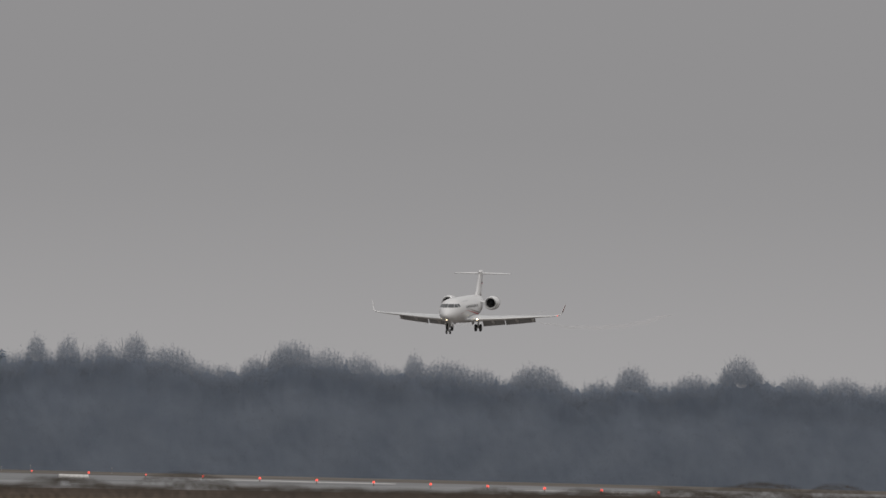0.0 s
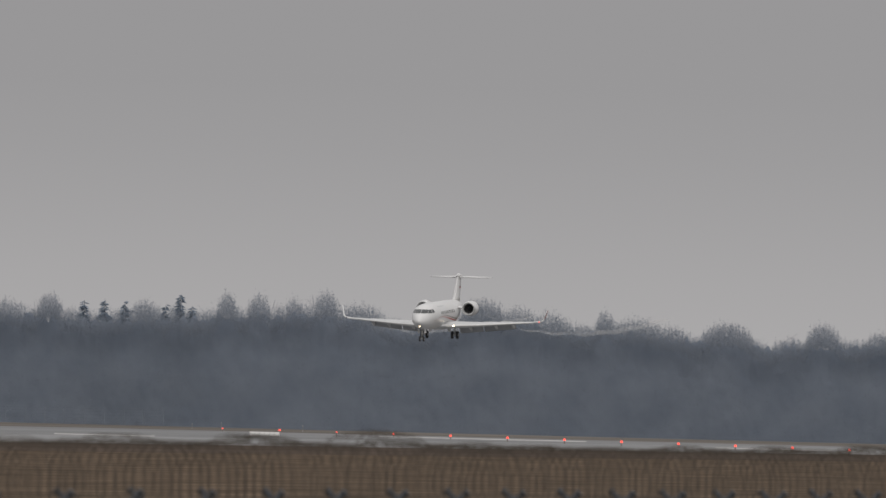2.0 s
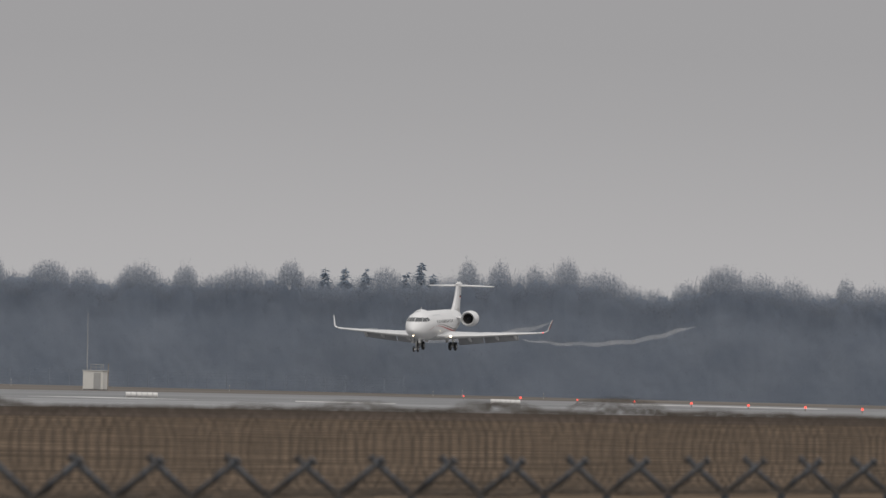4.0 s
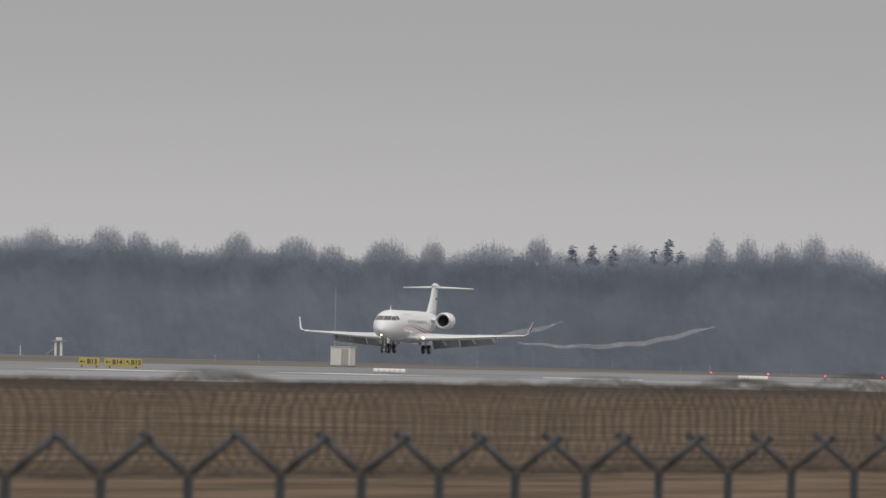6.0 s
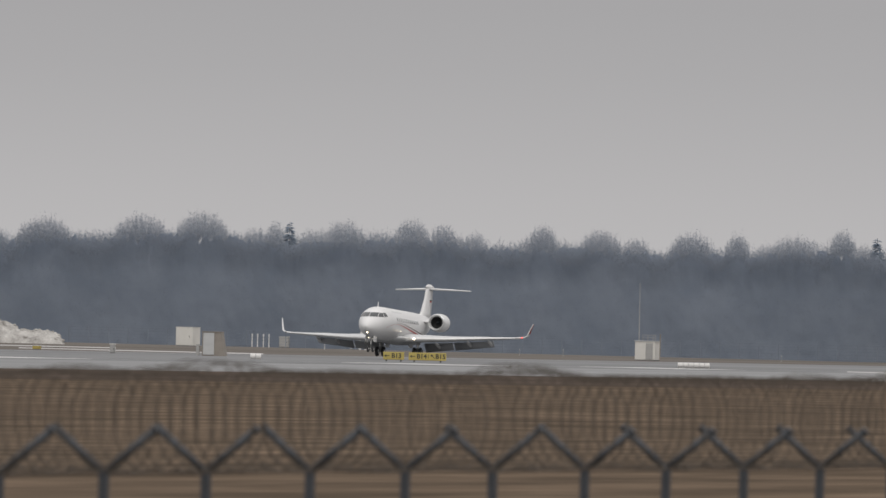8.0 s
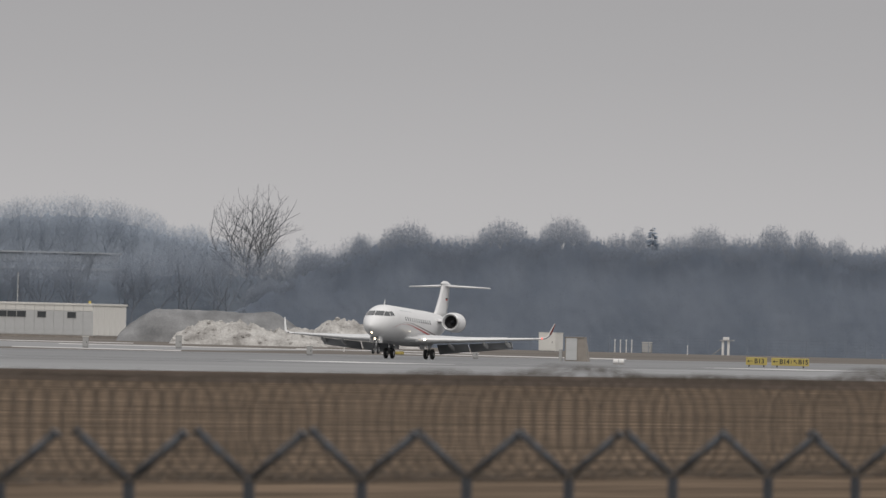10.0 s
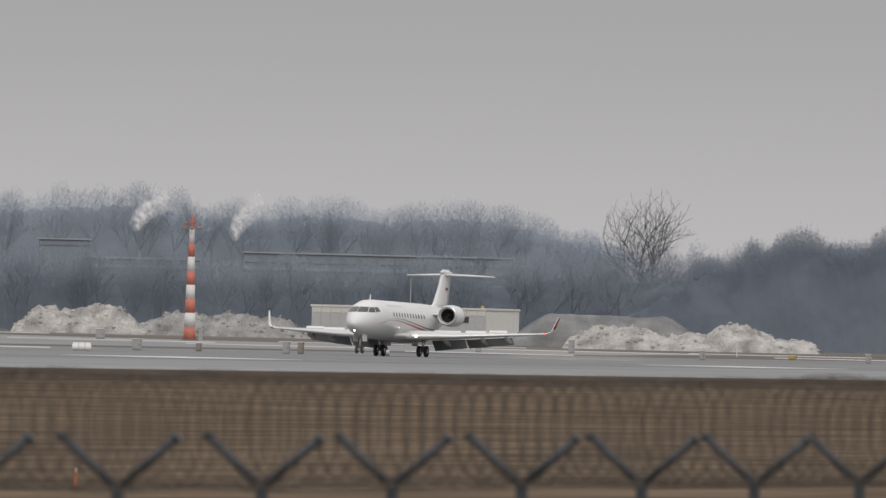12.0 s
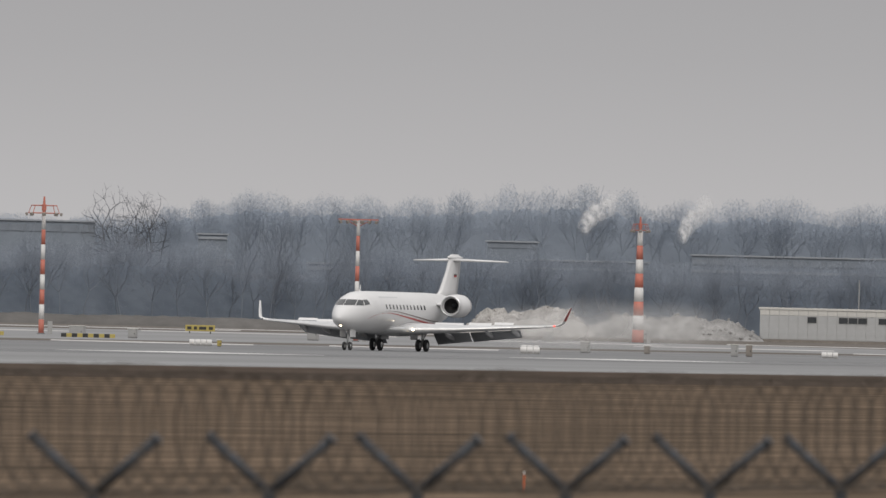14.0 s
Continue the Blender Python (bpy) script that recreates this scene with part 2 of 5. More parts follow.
# ---- ground and pavements ----
def sheet(name, corners, z, mat, label, category, thickness=0.25):
    bm = bmesh.new()
    top = [bm.verts.new((x, y, z)) for x, y in corners]
    low = [bm.verts.new((x, y, z - thickness)) for x, y in corners]
    bm.faces.new(top)
    bm.faces.new(low[::-1])
    for k in range(len(top)):
        j = (k + 1) % len(top)
        bm.faces.new((top[k], low[k], low[j], top[j]))
    bmesh.ops.recalc_face_normals(bm, faces=bm.faces)
    return tagged(part(name, bm, mat), label, category, kind="structure")


def build_ground():
    bm = bmesh.new()
    bmesh.ops.create_grid(bm, x_segments=40, y_segments=40, size=4800)
    ob = part("ground", bm, GRASS)
    tagged(ob, "flat airfield ground with brown dry winter grass", "ground", kind="structure")
    sheet("road", [(-389, -600), (-297, -600), (-297, 1700), (-389, 1700)], 0.03, ASPHALT, "grey asphalt runway with faded white markings", "runway")
    sheet("pavement", [(-297, -600), (-240, -600), (-236, 1700), (-297, 1700)], 0.02, CONCRETE, "pale grey concrete strip beside the runway", "pavement")
    sheet("pavement", [(-600, -600), (-414, -600), (-414, 1400), (-450, 1560), (-600, 1750)], 0.02, CONCRETE, "pale concrete taxiway apron with patches of snow", "pavement")

    sheet("meadow", [(-414, -600), (-389, -600), (-389, 1700), (-414, 1700)], 0.014, HAZED_MEADOW, "brown winter grass strip between runway and apron, greyed for haze", "grass", 0.1)
    sheet("meadow", [(-1500, 1700.1), (-60, 1700.1), (-60, 2640), (-1500, 2640)], 0.014, HAZED_MEADOW, "brown meadow before the wood, greyed and paled for haze", "grass", 0.1)
    sheet("meadow", [(-1500, -600), (-414.1, -600), (-414.1, 1700), (-1500, 1700)], 0.01, HAZED_MEADOW, "brown meadow round the apron, greyed and paled for haze", "grass", 0.1)
    sheet("verge", [(-239.9, -600), (-205, -600), (-190, 1700), (-235.9, 1700)], 0.012, VERGE, "strip of dark bare soil beside the concrete", "soil", 0.1)


build_ground()


# ---- runway markings and snow patches ----
def marking(x0, x1, y0, y1, z=0.045, mat=None, label="faded white painted runway bar", name="runway_marking", category="marking"):
    bm = box(x0, x1, y0, y1, z - 0.012, z, 0.0)
    return tagged(part(name, bm, mat or LINE), label, category, kind="structure")


def build_markings():
    marking(-313.2, -312.6, -300, 1540, mat=FAINT_LINE, label="thin white side stripe of the runway")
    marking(-377.8, -377.2, -300, 1540, mat=FAINT_LINE, label="thin white side stripe of the runway")
    marking(-240.9, -240.2, -300, 1400, 0.035, mat=FAINT_LINE, label="thin pale line along the concrete's edge")
    for y in (870, 949, 1071, 1189, 1261):
        marking(-311.5, -303.5, y - 11, y + 11, label="white touchdown bar painted on the runway")


build_markings()


# ---- bare trees ----
def grow(seed, height, depth=5, spread=0.55, limbs=4, trunk=0.3, thick=0.022, rise=0.35):
    """Branch segments (start, end, radii, level) of a bare deciduous tree."""
    rng = random.Random(seed)
    segs = []

    def branch(p, d, length, r, level):
        bends = 3 if level < 2 else (2 if level < 4 else 1)
        q = p
        for k in range(bends):
            d = (d + Vector((rng.uniform(-1, 1), rng.uniform(-1, 1), rng.uniform(-0.3, 0.8))) * 0.16).normalized()
            e = q + d * (length / bends)
            segs.append((q, e, r * (1 - 0.3 * k / bends), r * (1 - 0.3 * (k + 1) / bends), level))
            q = e
            if level < depth and level > 0 and k < bends - 1:
                side = d.cross(Vector((rng.uniform(-1, 1), rng.uniform(-1, 1), rng.uniform(-1, 1)))).normalized()
                branch(q, (d * 0.7 + side * spread * 1.2 + Vector((0, 0, rise * 0.6))).normalized(), length * rng.uniform(0.45, 0.65), r * 0.5, level + 1)
        if level < depth:
            count = limbs if level == 0 else rng.choice((2, 2, 3))
            turn = rng.uniform(0, 6.28)
            for k in range(count):
                a = turn + 6.283 * k / count + rng.uniform(-0.4, 0.4)
                side = Vector((math.cos(a), math.sin(a), 0))
                side = (side - d * side.dot(d)).normalized()
                n = (d + side * spread * rng.uniform(0.6, 1.3) + Vector((0, 0, rise))).normalized()
                branch(q, n, length * rng.uniform(0.62, 0.85), r * 0.62, level + 1)

    branch(Vector((0, 0, 0)), Vector((0, 0, 1)), height * trunk, height * thick, 0)
    top = max(s[1].z for s in segs)
    k = height / top
    return [(a * k, b * k, r0, r1, lv) for a, b, r0, r1, lv in segs]


def seg_mesh(segs, least=0.012):
    """Three-sided tapered prisms as arrays of corners and four-cornered faces."""
    a = np.array([s[0] for s in segs], float)
    b = np.array([s[1] for s in segs], float)
    r0 = np.maximum(np.array([s[2] for s in segs]), least)[:, None]
    r1 = np.maximum(np.array([s[3] for s in segs]), least)[:, None]
    d = b - a
    d /= np.linalg.norm(d, axis=1)[:, None] + 1e-9
    ref = np.where(np.abs(d[:, 2:3]) > 0.9, np.array([[1.0, 0, 0]]), np.array([[0, 0, 1.0]]))
    u = np.cross(d, ref)
    u /= np.linalg.norm(u, axis=1)[:, None] + 1e-9
    w = np.cross(d, u)
    rings = []
    for p, r in ((a, r0), (b, r1)):
        for k in range(3):
            t = 2.0944 * k
            rings.append(p + r * (u * math.cos(t) + w * math.sin(t)))
    v = np.stack(rings, 1).reshape(-1, 3)
    base = np.arange(len(segs))[:, None] * 6
    f = np.concatenate([base + np.array([[k, (k + 1) % 3, 3 + (k + 1) % 3, 3 + k]]) for k in range(3)], 0)
    return v, f


def quick(name, v, f, mat, parent=None, label=""):
    """A mesh object from arrays of corners and four-cornered faces."""
    me = bpy.data.meshes.new(name)
    me.vertices.add(len(v))
    me.vertices.foreach_set("co", np.asarray(v, np.float32).ravel())
    me.loops.add(f.size)
    me.loops.foreach_set("vertex_index", np.asarray(f, np.int32).ravel())
    me.polygons.add(len(f))
    me.polygons.foreach_set("loop_start", np.arange(0, f.size, f.shape[1], dtype=np.int32))
    me.update(calc_edges=True)
    me.materials.append(mat)
    ob = new(name, me)
    if parent:
        ob.parent = parent
    return tagged(ob, label)


def lone_tree(bearing, distance, height, seed, label, mat=BARK_LONE, **how):
    t = thing("tree", facing(bearing, distance), label, "tree", "single bare trees")
    segs = rounded(grow(seed, height, **how), height, 0.64, 0.375, 0.32)
    quick("trunk", *seg_mesh([s for s in segs if s[4] < 2], 0.05), mat, t)
    quick("crown", *seg_mesh([s for s in segs if s[4] >= 2], 0.011), mat, t)
    return t


def rounded(segs, h, low=0.66, tall=0.36, wide=0.30):
    """Only the branches inside a rounded crown, and the trunk."""
    keep = []
    for sg in segs:
        e = sg[1]
        if sg[4] == 0 or (e.x * e.x + e.y * e.y) / (wide * h) ** 2 + ((e.z - low * h) / (tall * h)) ** 2 < 1:
            keep.append(sg)
    return keep


KINDS = [seg_mesh(rounded(grow(40 + k, 14.0, depth=5 if k < 4 else 4, spread=0.58 + 0.06 * k, limbs=3 + k % 2, trunk=0.26 + 0.03 * (k % 3), thick=0.010, rise=0.22), 14.0), 0.013) for k in range(6)]


def forest(name, spots, mat, label, seed=1, fine=500, length=0.5):
    """Many bare trees as one mass: spots are (x, y, z, height)."""
    rng = np.random.RandomState(seed)
    vs, fs, off = [], [], 0
    for x, y, z, h in spots:
        v, f = KINDS[rng.randint(len(KINDS))]
        a = rng.uniform(0, 6.28)
        s = h / 14
        c, sn = math.cos(a) * s * rng.uniform(0.85, 1.1), math.sin(a) * s * rng.uniform(0.85, 1.1)
        vs.append(np.stack([v[:, 0] * c - v[:, 1] * sn + x, v[:, 0] * sn + v[:, 1] * c + y, v[:, 2] * s + z], 1))
        fs.append(f + off)
        off += len(v)
        # the haze of finest twigs round the crown
        q = rng.normal(0, 1, (fine, 3))
        q /= np.linalg.norm(q, axis=1)[:, None]
        q *= (rng.uniform(0, 1, (fine, 1)) ** 0.4)
        p = np.stack([x + q[:, 0] * h * 0.23, y + q[:, 1] * h * 0.23, z + h * (0.68 + 0.30 * q[:, 2])], 1)
        up = q * 0.5 + rng.normal(0, 0.5, (fine, 3)) + np.array([0, 0, 0.25])
        up *= rng.uniform(0.4, 1.0, (fine, 1)) * length
        ang = rng.uniform(0, 3.14, fine)
        side = np.stack([np.cos(ang), np.sin(ang), np.zeros(fine)], 1) * 0.016
        vs.append(np.stack([p - side, p + side, p + up + side * 0.4, p + up - side * 0.4], 1).reshape(-1, 3))
        fs.append(np.arange(fine * 4).reshape(-1, 4) + off)
        off += fine * 4
    ob = quick(name, np.concatenate(vs), np.concatenate(fs), mat)
    return tagged(ob, label, "woodland", kind="stuff")


def crowns(pairs, width, filler, seed, share=0.9, sag=0.88):
    """The outline of many rounded crowns: the tall ones of pairs (bearing, height), and lower ones between."""
    rng = random.Random(seed)
    pairs = sorted(pairs)
    bs, hs = [p[0] for p in pairs], [p[1] for p in pairs]
    every = list(pairs)
    b = bs[0]
    while b < bs[-1]:
        every.append((b, float(np.interp(b, bs, hs)) * share * rng.uniform(0.93, 1.05)))
        b += filler * rng.uniform(0.5, 1.5)
    grid = np.linspace(bs[0] - 0.1, bs[-1] + 0.1, 6000)
    top = np.interp(grid, bs, hs) * sag
    for cb, ch in every:
        w = width * rng.uniform(0.5, 1.6)
        u = np.clip(1 - ((grid - cb) / w) ** 2, 0, 1)
        top = np.maximum(top, ch * (0.8 + 0.2 * np.sqrt(u)) * (u > 0))
    ripple = np.array([noise.noise(Vector((g * 160, seed, 0))) + 0.7 * noise.noise(Vector((g * 420, seed, 5))) for g in grid])
    top = top * (1 + 0.05 * ripple)
    span = 260
    inner = np.convolve(np.pad(np.minimum(top, np.interp(grid, bs, hs)), span // 2, mode="edge"), np.ones(span) / span, "same")[span // 2:-(span // 2)]
    return every, lambda x: np.interp(x, grid, top), lambda x: np.interp(x, grid, inner)


def twig_cloud(name, nr, n, b0, b1, near, deep, line, base, size, wide, mat, label, low=0.45):
    """A mass of short fine twigs filling crowns up to their outline, thinning out at the top."""
    tb = nr.uniform(b0, b1, n)
    td = near + deep * nr.uniform(0, 1, n) ** 1.3
    top = line(tb) * (1 + nr.normal(0, 0.018, n))
    v = nr.uniform(0, 1, n)
    part_of = np.where(nr.uniform(0, 1, n) < 0.8, 1.0 - (1 - low) * (0.02 + 0.98 * v ** 0.55), low * v)
    p = np.stack([-td * np.sin(np.radians(tb)), td * np.cos(np.radians(tb)), base + top * part_of], 1)
    way = nr.normal(0, 1, (n, 3))
    way /= np.linalg.norm(way, axis=1)[:, None]
    way[:, 2] += 0.35
    way *= (size * nr.uniform(0.5, 1.2, n))[:, None]
    side = nr.normal(0, 1, (n, 3))
    side *= wide / np.linalg.norm(side, axis=1)[:, None]
    q = np.stack([p - side, p + side, p + way], 1).reshape(-1, 3)
    return tagged(quick(name, q, np.arange(n * 3).reshape(-1, 3), mat), label, "brushwood", kind="stuff")


def thick_core(name, b0, b1, near, deep, line, base, step, mat, label, share=0.86):
    """The dense inside of a wood, where stems and twigs close up: an uneven bank under the crowns."""
    cols = int(radians(b1 - b0) * near / step)
    rows = 30
    pts = np.zeros((cols + 1, rows + 1, 3))
    for i in range(cols + 1):
        b = b0 + (b1 - b0) * i / cols
        top = float(line(b)) * share
        s, c = math.sin(radians(b)), math.cos(radians(b))
        for j in range(rows + 1):
            u = j / rows
            z = top * min(1, u * 1.25)
            along = b * 36.0
            lump = noise.noise(Vector((along * 0.2, z * 0.12, near))) * 0.35 + noise.noise(Vector((along * 1.1, z * 1.0, near + 7))) * 0.14
            d = near + lump + (max(0, u - 0.8) / 0.2) * deep + 2.5 * (z / max(top, 1)) ** 3
            if u > 0.5:
                z += min(1, top / 10) ** 2 * (0.9 * noise.noise(Vector((along * 1.3, near, 3))) + 0.8 * noise.noise(Vector((along * 4.1, z * 0.8, near + 3))))
            pts[i, j] = (-d * s, d * c, base + z - 0.1)
    v = pts.reshape(-1, 3)
    f = np.array([[i * (rows + 1) + j, (i + 1) * (rows + 1) + j, (i + 1) * (rows + 1) + j + 1, i * (rows + 1) + j + 1] for i in range(cols) for j in range(rows)])
    ob = tagged(quick(name, v, f, mat), label, "woodland", kind="stuff")
    ob.data.polygons.foreach_set("use_smooth", [True] * len(f))
    return ob


WOOD = [(9.3, 13.2), (9.58, 13.0), (9.72, 13.6), (9.87, 13.8), (10.07, 15.9), (10.23, 13.6), (10.33, 12.5), (10.44, 14.5), (10.55, 12.6), (10.67, 12.2), (10.77, 14.3), (10.88, 12.6),
        (10.97, 13.7), (11.08, 14.6), (11.19, 15.4), (11.28, 13.7), (11.38, 15.0), (11.5, 15.5), (11.61, 16.6), (11.74, 14.4), (11.85, 13.4), (11.96, 13.9), (12.04, 15.5), (12.15, 17.0),
        (12.26, 16.0), (12.38, 16.5), (12.49, 16.6), (12.77, 15.3), (13.1, 16.0), (13.26, 15.0), (13.35, 14.0), (13.46, 15.2), (13.62, 15.2), (13.81, 14.3), (13.93, 15.3),
        (14.13, 15.7), (14.36, 14.6), (14.47, 15.5), (14.58, 16.0), (14.69, 14.5), (14.81, 15.6), (15.05, 15.2), (15.3, 16.3), (15.43, 14.2), (15.51, 15.8), (15.84, 15.2), (16.0, 13.6), (16.15, 11.5), (16.3, 8.0), (16.5, 2.0)]
BELT = [(15.7, 14.5), (16.0, 15.0), (16.2, 14.5), (16.45, 13.5), (16.62, 14.0), (16.8, 12.5), (17.1, 12.2), (17.6, 12.0), (18.0, 11.8), (18.3, 12.5), (18.5, 12.2), (18.8, 11.5), (18.95, 11.0), (19.2, 11.0), (19.42, 12.0),
        (19.7, 13.0), (20.0, 12.2), (20.6, 12.0)]
HILL = [(16.45, 8.0), (16.58, 10.9), (16.68, 11.0), (16.79, 13.9), (16.88, 15.1), (17.0, 15.9), (17.07, 15.4), (17.15, 15.2), (17.24, 14.2), (17.31, 13.9), (17.42, 16.0), (17.49, 15.7), (17.6, 15.6), (17.78, 15.3),
        (17.85, 14.0), (17.98, 16.9), (18.12, 17.9), (18.25, 16.9), (18.39, 17.3), (18.55, 15.9), (18.7, 14.6), (18.87, 14.4), (19.01, 14.4), (19.1, 13.0), (19.2, 14.5), (19.27, 14.8), (19.44, 13.5), (19.55, 12.0),
        (19.8, 10.0), (20.1, 9.8), (20.6, 10.0)]


def stand(name, pairs, width, filler, near, base, rows, gap, mat, core, words, seed, bits, size, wide, step, core_near, share, fine, length, low, deep):
    """One wood: a dense core, the trees in and before it, and the fine twigs of their crowns."""
    rng, nr = random.Random(seed), np.random.RandomState(seed)
    every, line, inner = crowns(pairs, width, filler, seed)
    spots = []
    for b, h in every:
        for row in range(rows):
            if row and rng.random() < 0.35:
                continue
            x, y, _ = polar(b + rng.uniform(-0.02, 0.02) * (1 + row), near + gap * row + rng.uniform(-3, 3))
            spots.append((x, y, base, h * (1.0 if row == 0 else rng.uniform(0.85, 0.97))))
    forest(name, spots, mat, words[0], seed, fine, length)
    b0, b1 = pairs[0][0], pairs[-1][0]
    twig_cloud(name + "_twigs", nr, bits, b0, b1, core_near - 3, deep, line, base, size, wide, mat, words[1], low)
    thick_core(name + "_core", b0, b1, core_near, 14, inner, base, step, core, words[2], share)


def build_woods():
    stand("wood", WOOD, 0.075, 0.12, 2048, 0.0, 2, 8, HAZED_BARK, HAZED_CORE, ("bare winter trees of a dense wood behind the airfield, tinted blue-grey for haze", "fine bare twigs in the crowns of the wood, tinted blue-grey for haze",
          "dense dark inside of the winter wood, tinted blue-grey for haze"), 21, 700000, 0.36, 0.022, 0.4, 2038, 0.895, 260, 0.4, 0.8, 24)
    stand("tree_belt", BELT, 0.07, 0.08, 2236, 0.0, 2, 10, HAZED_BELT, HAZED_BELT_CORE, ("belt of thin bare trees behind the apron", "fine bare twigs of the tree belt", "dense scrub under the tree belt, tinted blue-grey for haze"),
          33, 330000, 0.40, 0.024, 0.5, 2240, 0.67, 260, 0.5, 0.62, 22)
    stand("hill_wood", HILL, 0.075, 0.10, 2950, 8.9, 1, 12, HAZED_FAR_BARK, HAZED_FAR_CORE, ("bare woodland on a low rise far off, haze put into its colour", "twigs of the far wood, coloured pale for haze", "inside of the far wood on the rise, coloured pale for haze"),
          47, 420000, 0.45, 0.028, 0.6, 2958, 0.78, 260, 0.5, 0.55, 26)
    bm = bmesh.new()
    rows = []
    for k in range(60):
        bb = 14.0 + k * 0.15
        rows.append([polar(bb, 2640, -0.5), polar(bb, 2700, 2.5 + 0.4 * math.sin(k)), polar(bb, 2900, 6.8), polar(bb, 3100, 9.5), polar(bb, 3500, -0.5)])
    loft(bm, rows, False, False)
    tagged(part("hill", bm, BANK, smooth=True), "low grey-brown rise beyond the airfield", "hill", kind="structure")
    # slender trees of the belt that stand above it, before the far rise
    rng = random.Random(8)
    for k, (b, h) in enumerate(((16.98, 14.0), (17.2, 12.0), (17.42, 12.5), (17.66, 11.5), (17.83, 12.5), (18.06, 11.5), (18.62, 14.0), (18.86, 13.5), (19.02, 14.0), (19.2, 15.5), (19.3, 14.5), (19.98, 14.0))):
        lone_tree(b, 2228 + rng.uniform(-6, 6), h, 60 + k, "slender bare tree standing above the belt", HAZED_BELT, depth=5, spread=0.5 + 0.1 * (k % 3), limbs=3 + k % 2, trunk=0.3, thick=0.009, rise=0.3)
    lone_tree(16.355, 2252, 21.9, 11, "tall bare tree with fan-shaped crown behind the snow heaps", depth=6, spread=0.86, limbs=6, trunk=0.3, thick=0.0115, rise=0.24)
    lone_tree(19.70, 2256, 20.1, 26, "broad bare tree with rounded crown near the masts", BARK_LONE, depth=6, spread=1.0, limbs=7, trunk=0.42, thick=0.015, rise=0.1)
    lone_tree(11.61, 2046, 16.6, 31, "round-crowned bare tree at the wood's edge", HAZED_BARK, depth=5, spread=0.7, limbs=5, trunk=0.3, thick=0.014, rise=0.2)
    lone_tree(10.07, 2046, 15.9, 37, "round-crowned bare tree at the wood's edge", HAZED_BARK, depth=5, spread=0.7, limbs=5, trunk=0.3, thick=0.014, rise=0.2)
    lone_tree(10.77, 2046, 14.5, 39, "small fan-crowned bare tree at the wood's edge", HAZED_BARK, depth=5, spread=0.6, limbs=4, trunk=0.3, thick=0.014, rise=0.3)


def conifer(bearing, distance, height, seed):
    rng = random.Random(seed)
    t = thing("fir_tree", facing(bearing, distance), "dark pointed fir standing among bare trees", "tree", "firs in the wood")
    quick("trunk", *seg_mesh([(Vector((0, 0, 0)), Vector((0, 0, height)), 0.2, 0.03, 0)]), HAZED_BARK, t)
    segs = []
    for _ in range(900):
        u = rng.random() ** 0.7
        z = height * (1 - 0.75 * u)
        a, r = rng.uniform(0, 6.283), (0.6 + 2.6 * u) * rng.uniform(0.55, 1.05)
        d = Vector((math.cos(a), math.sin(a), -0.25))
        segs.append((Vector((0, 0, z)) + d * r * 0.25, Vector((0, 0, z)) + d * r, 0.11, 0.03, 0))
    quick("crown", *seg_mesh(segs), HAZED_NEEDLES, t)


build_woods()
for i, (b, h) in enumerate(((12.65, 16.1), (12.98, 15.2), (12.91, 15.4), (12.84, 15.2), (12.70, 14.9), (15.0, 15.4), (12.61, 14.8))):
    conifer(b, 2044, h, 70 + i)


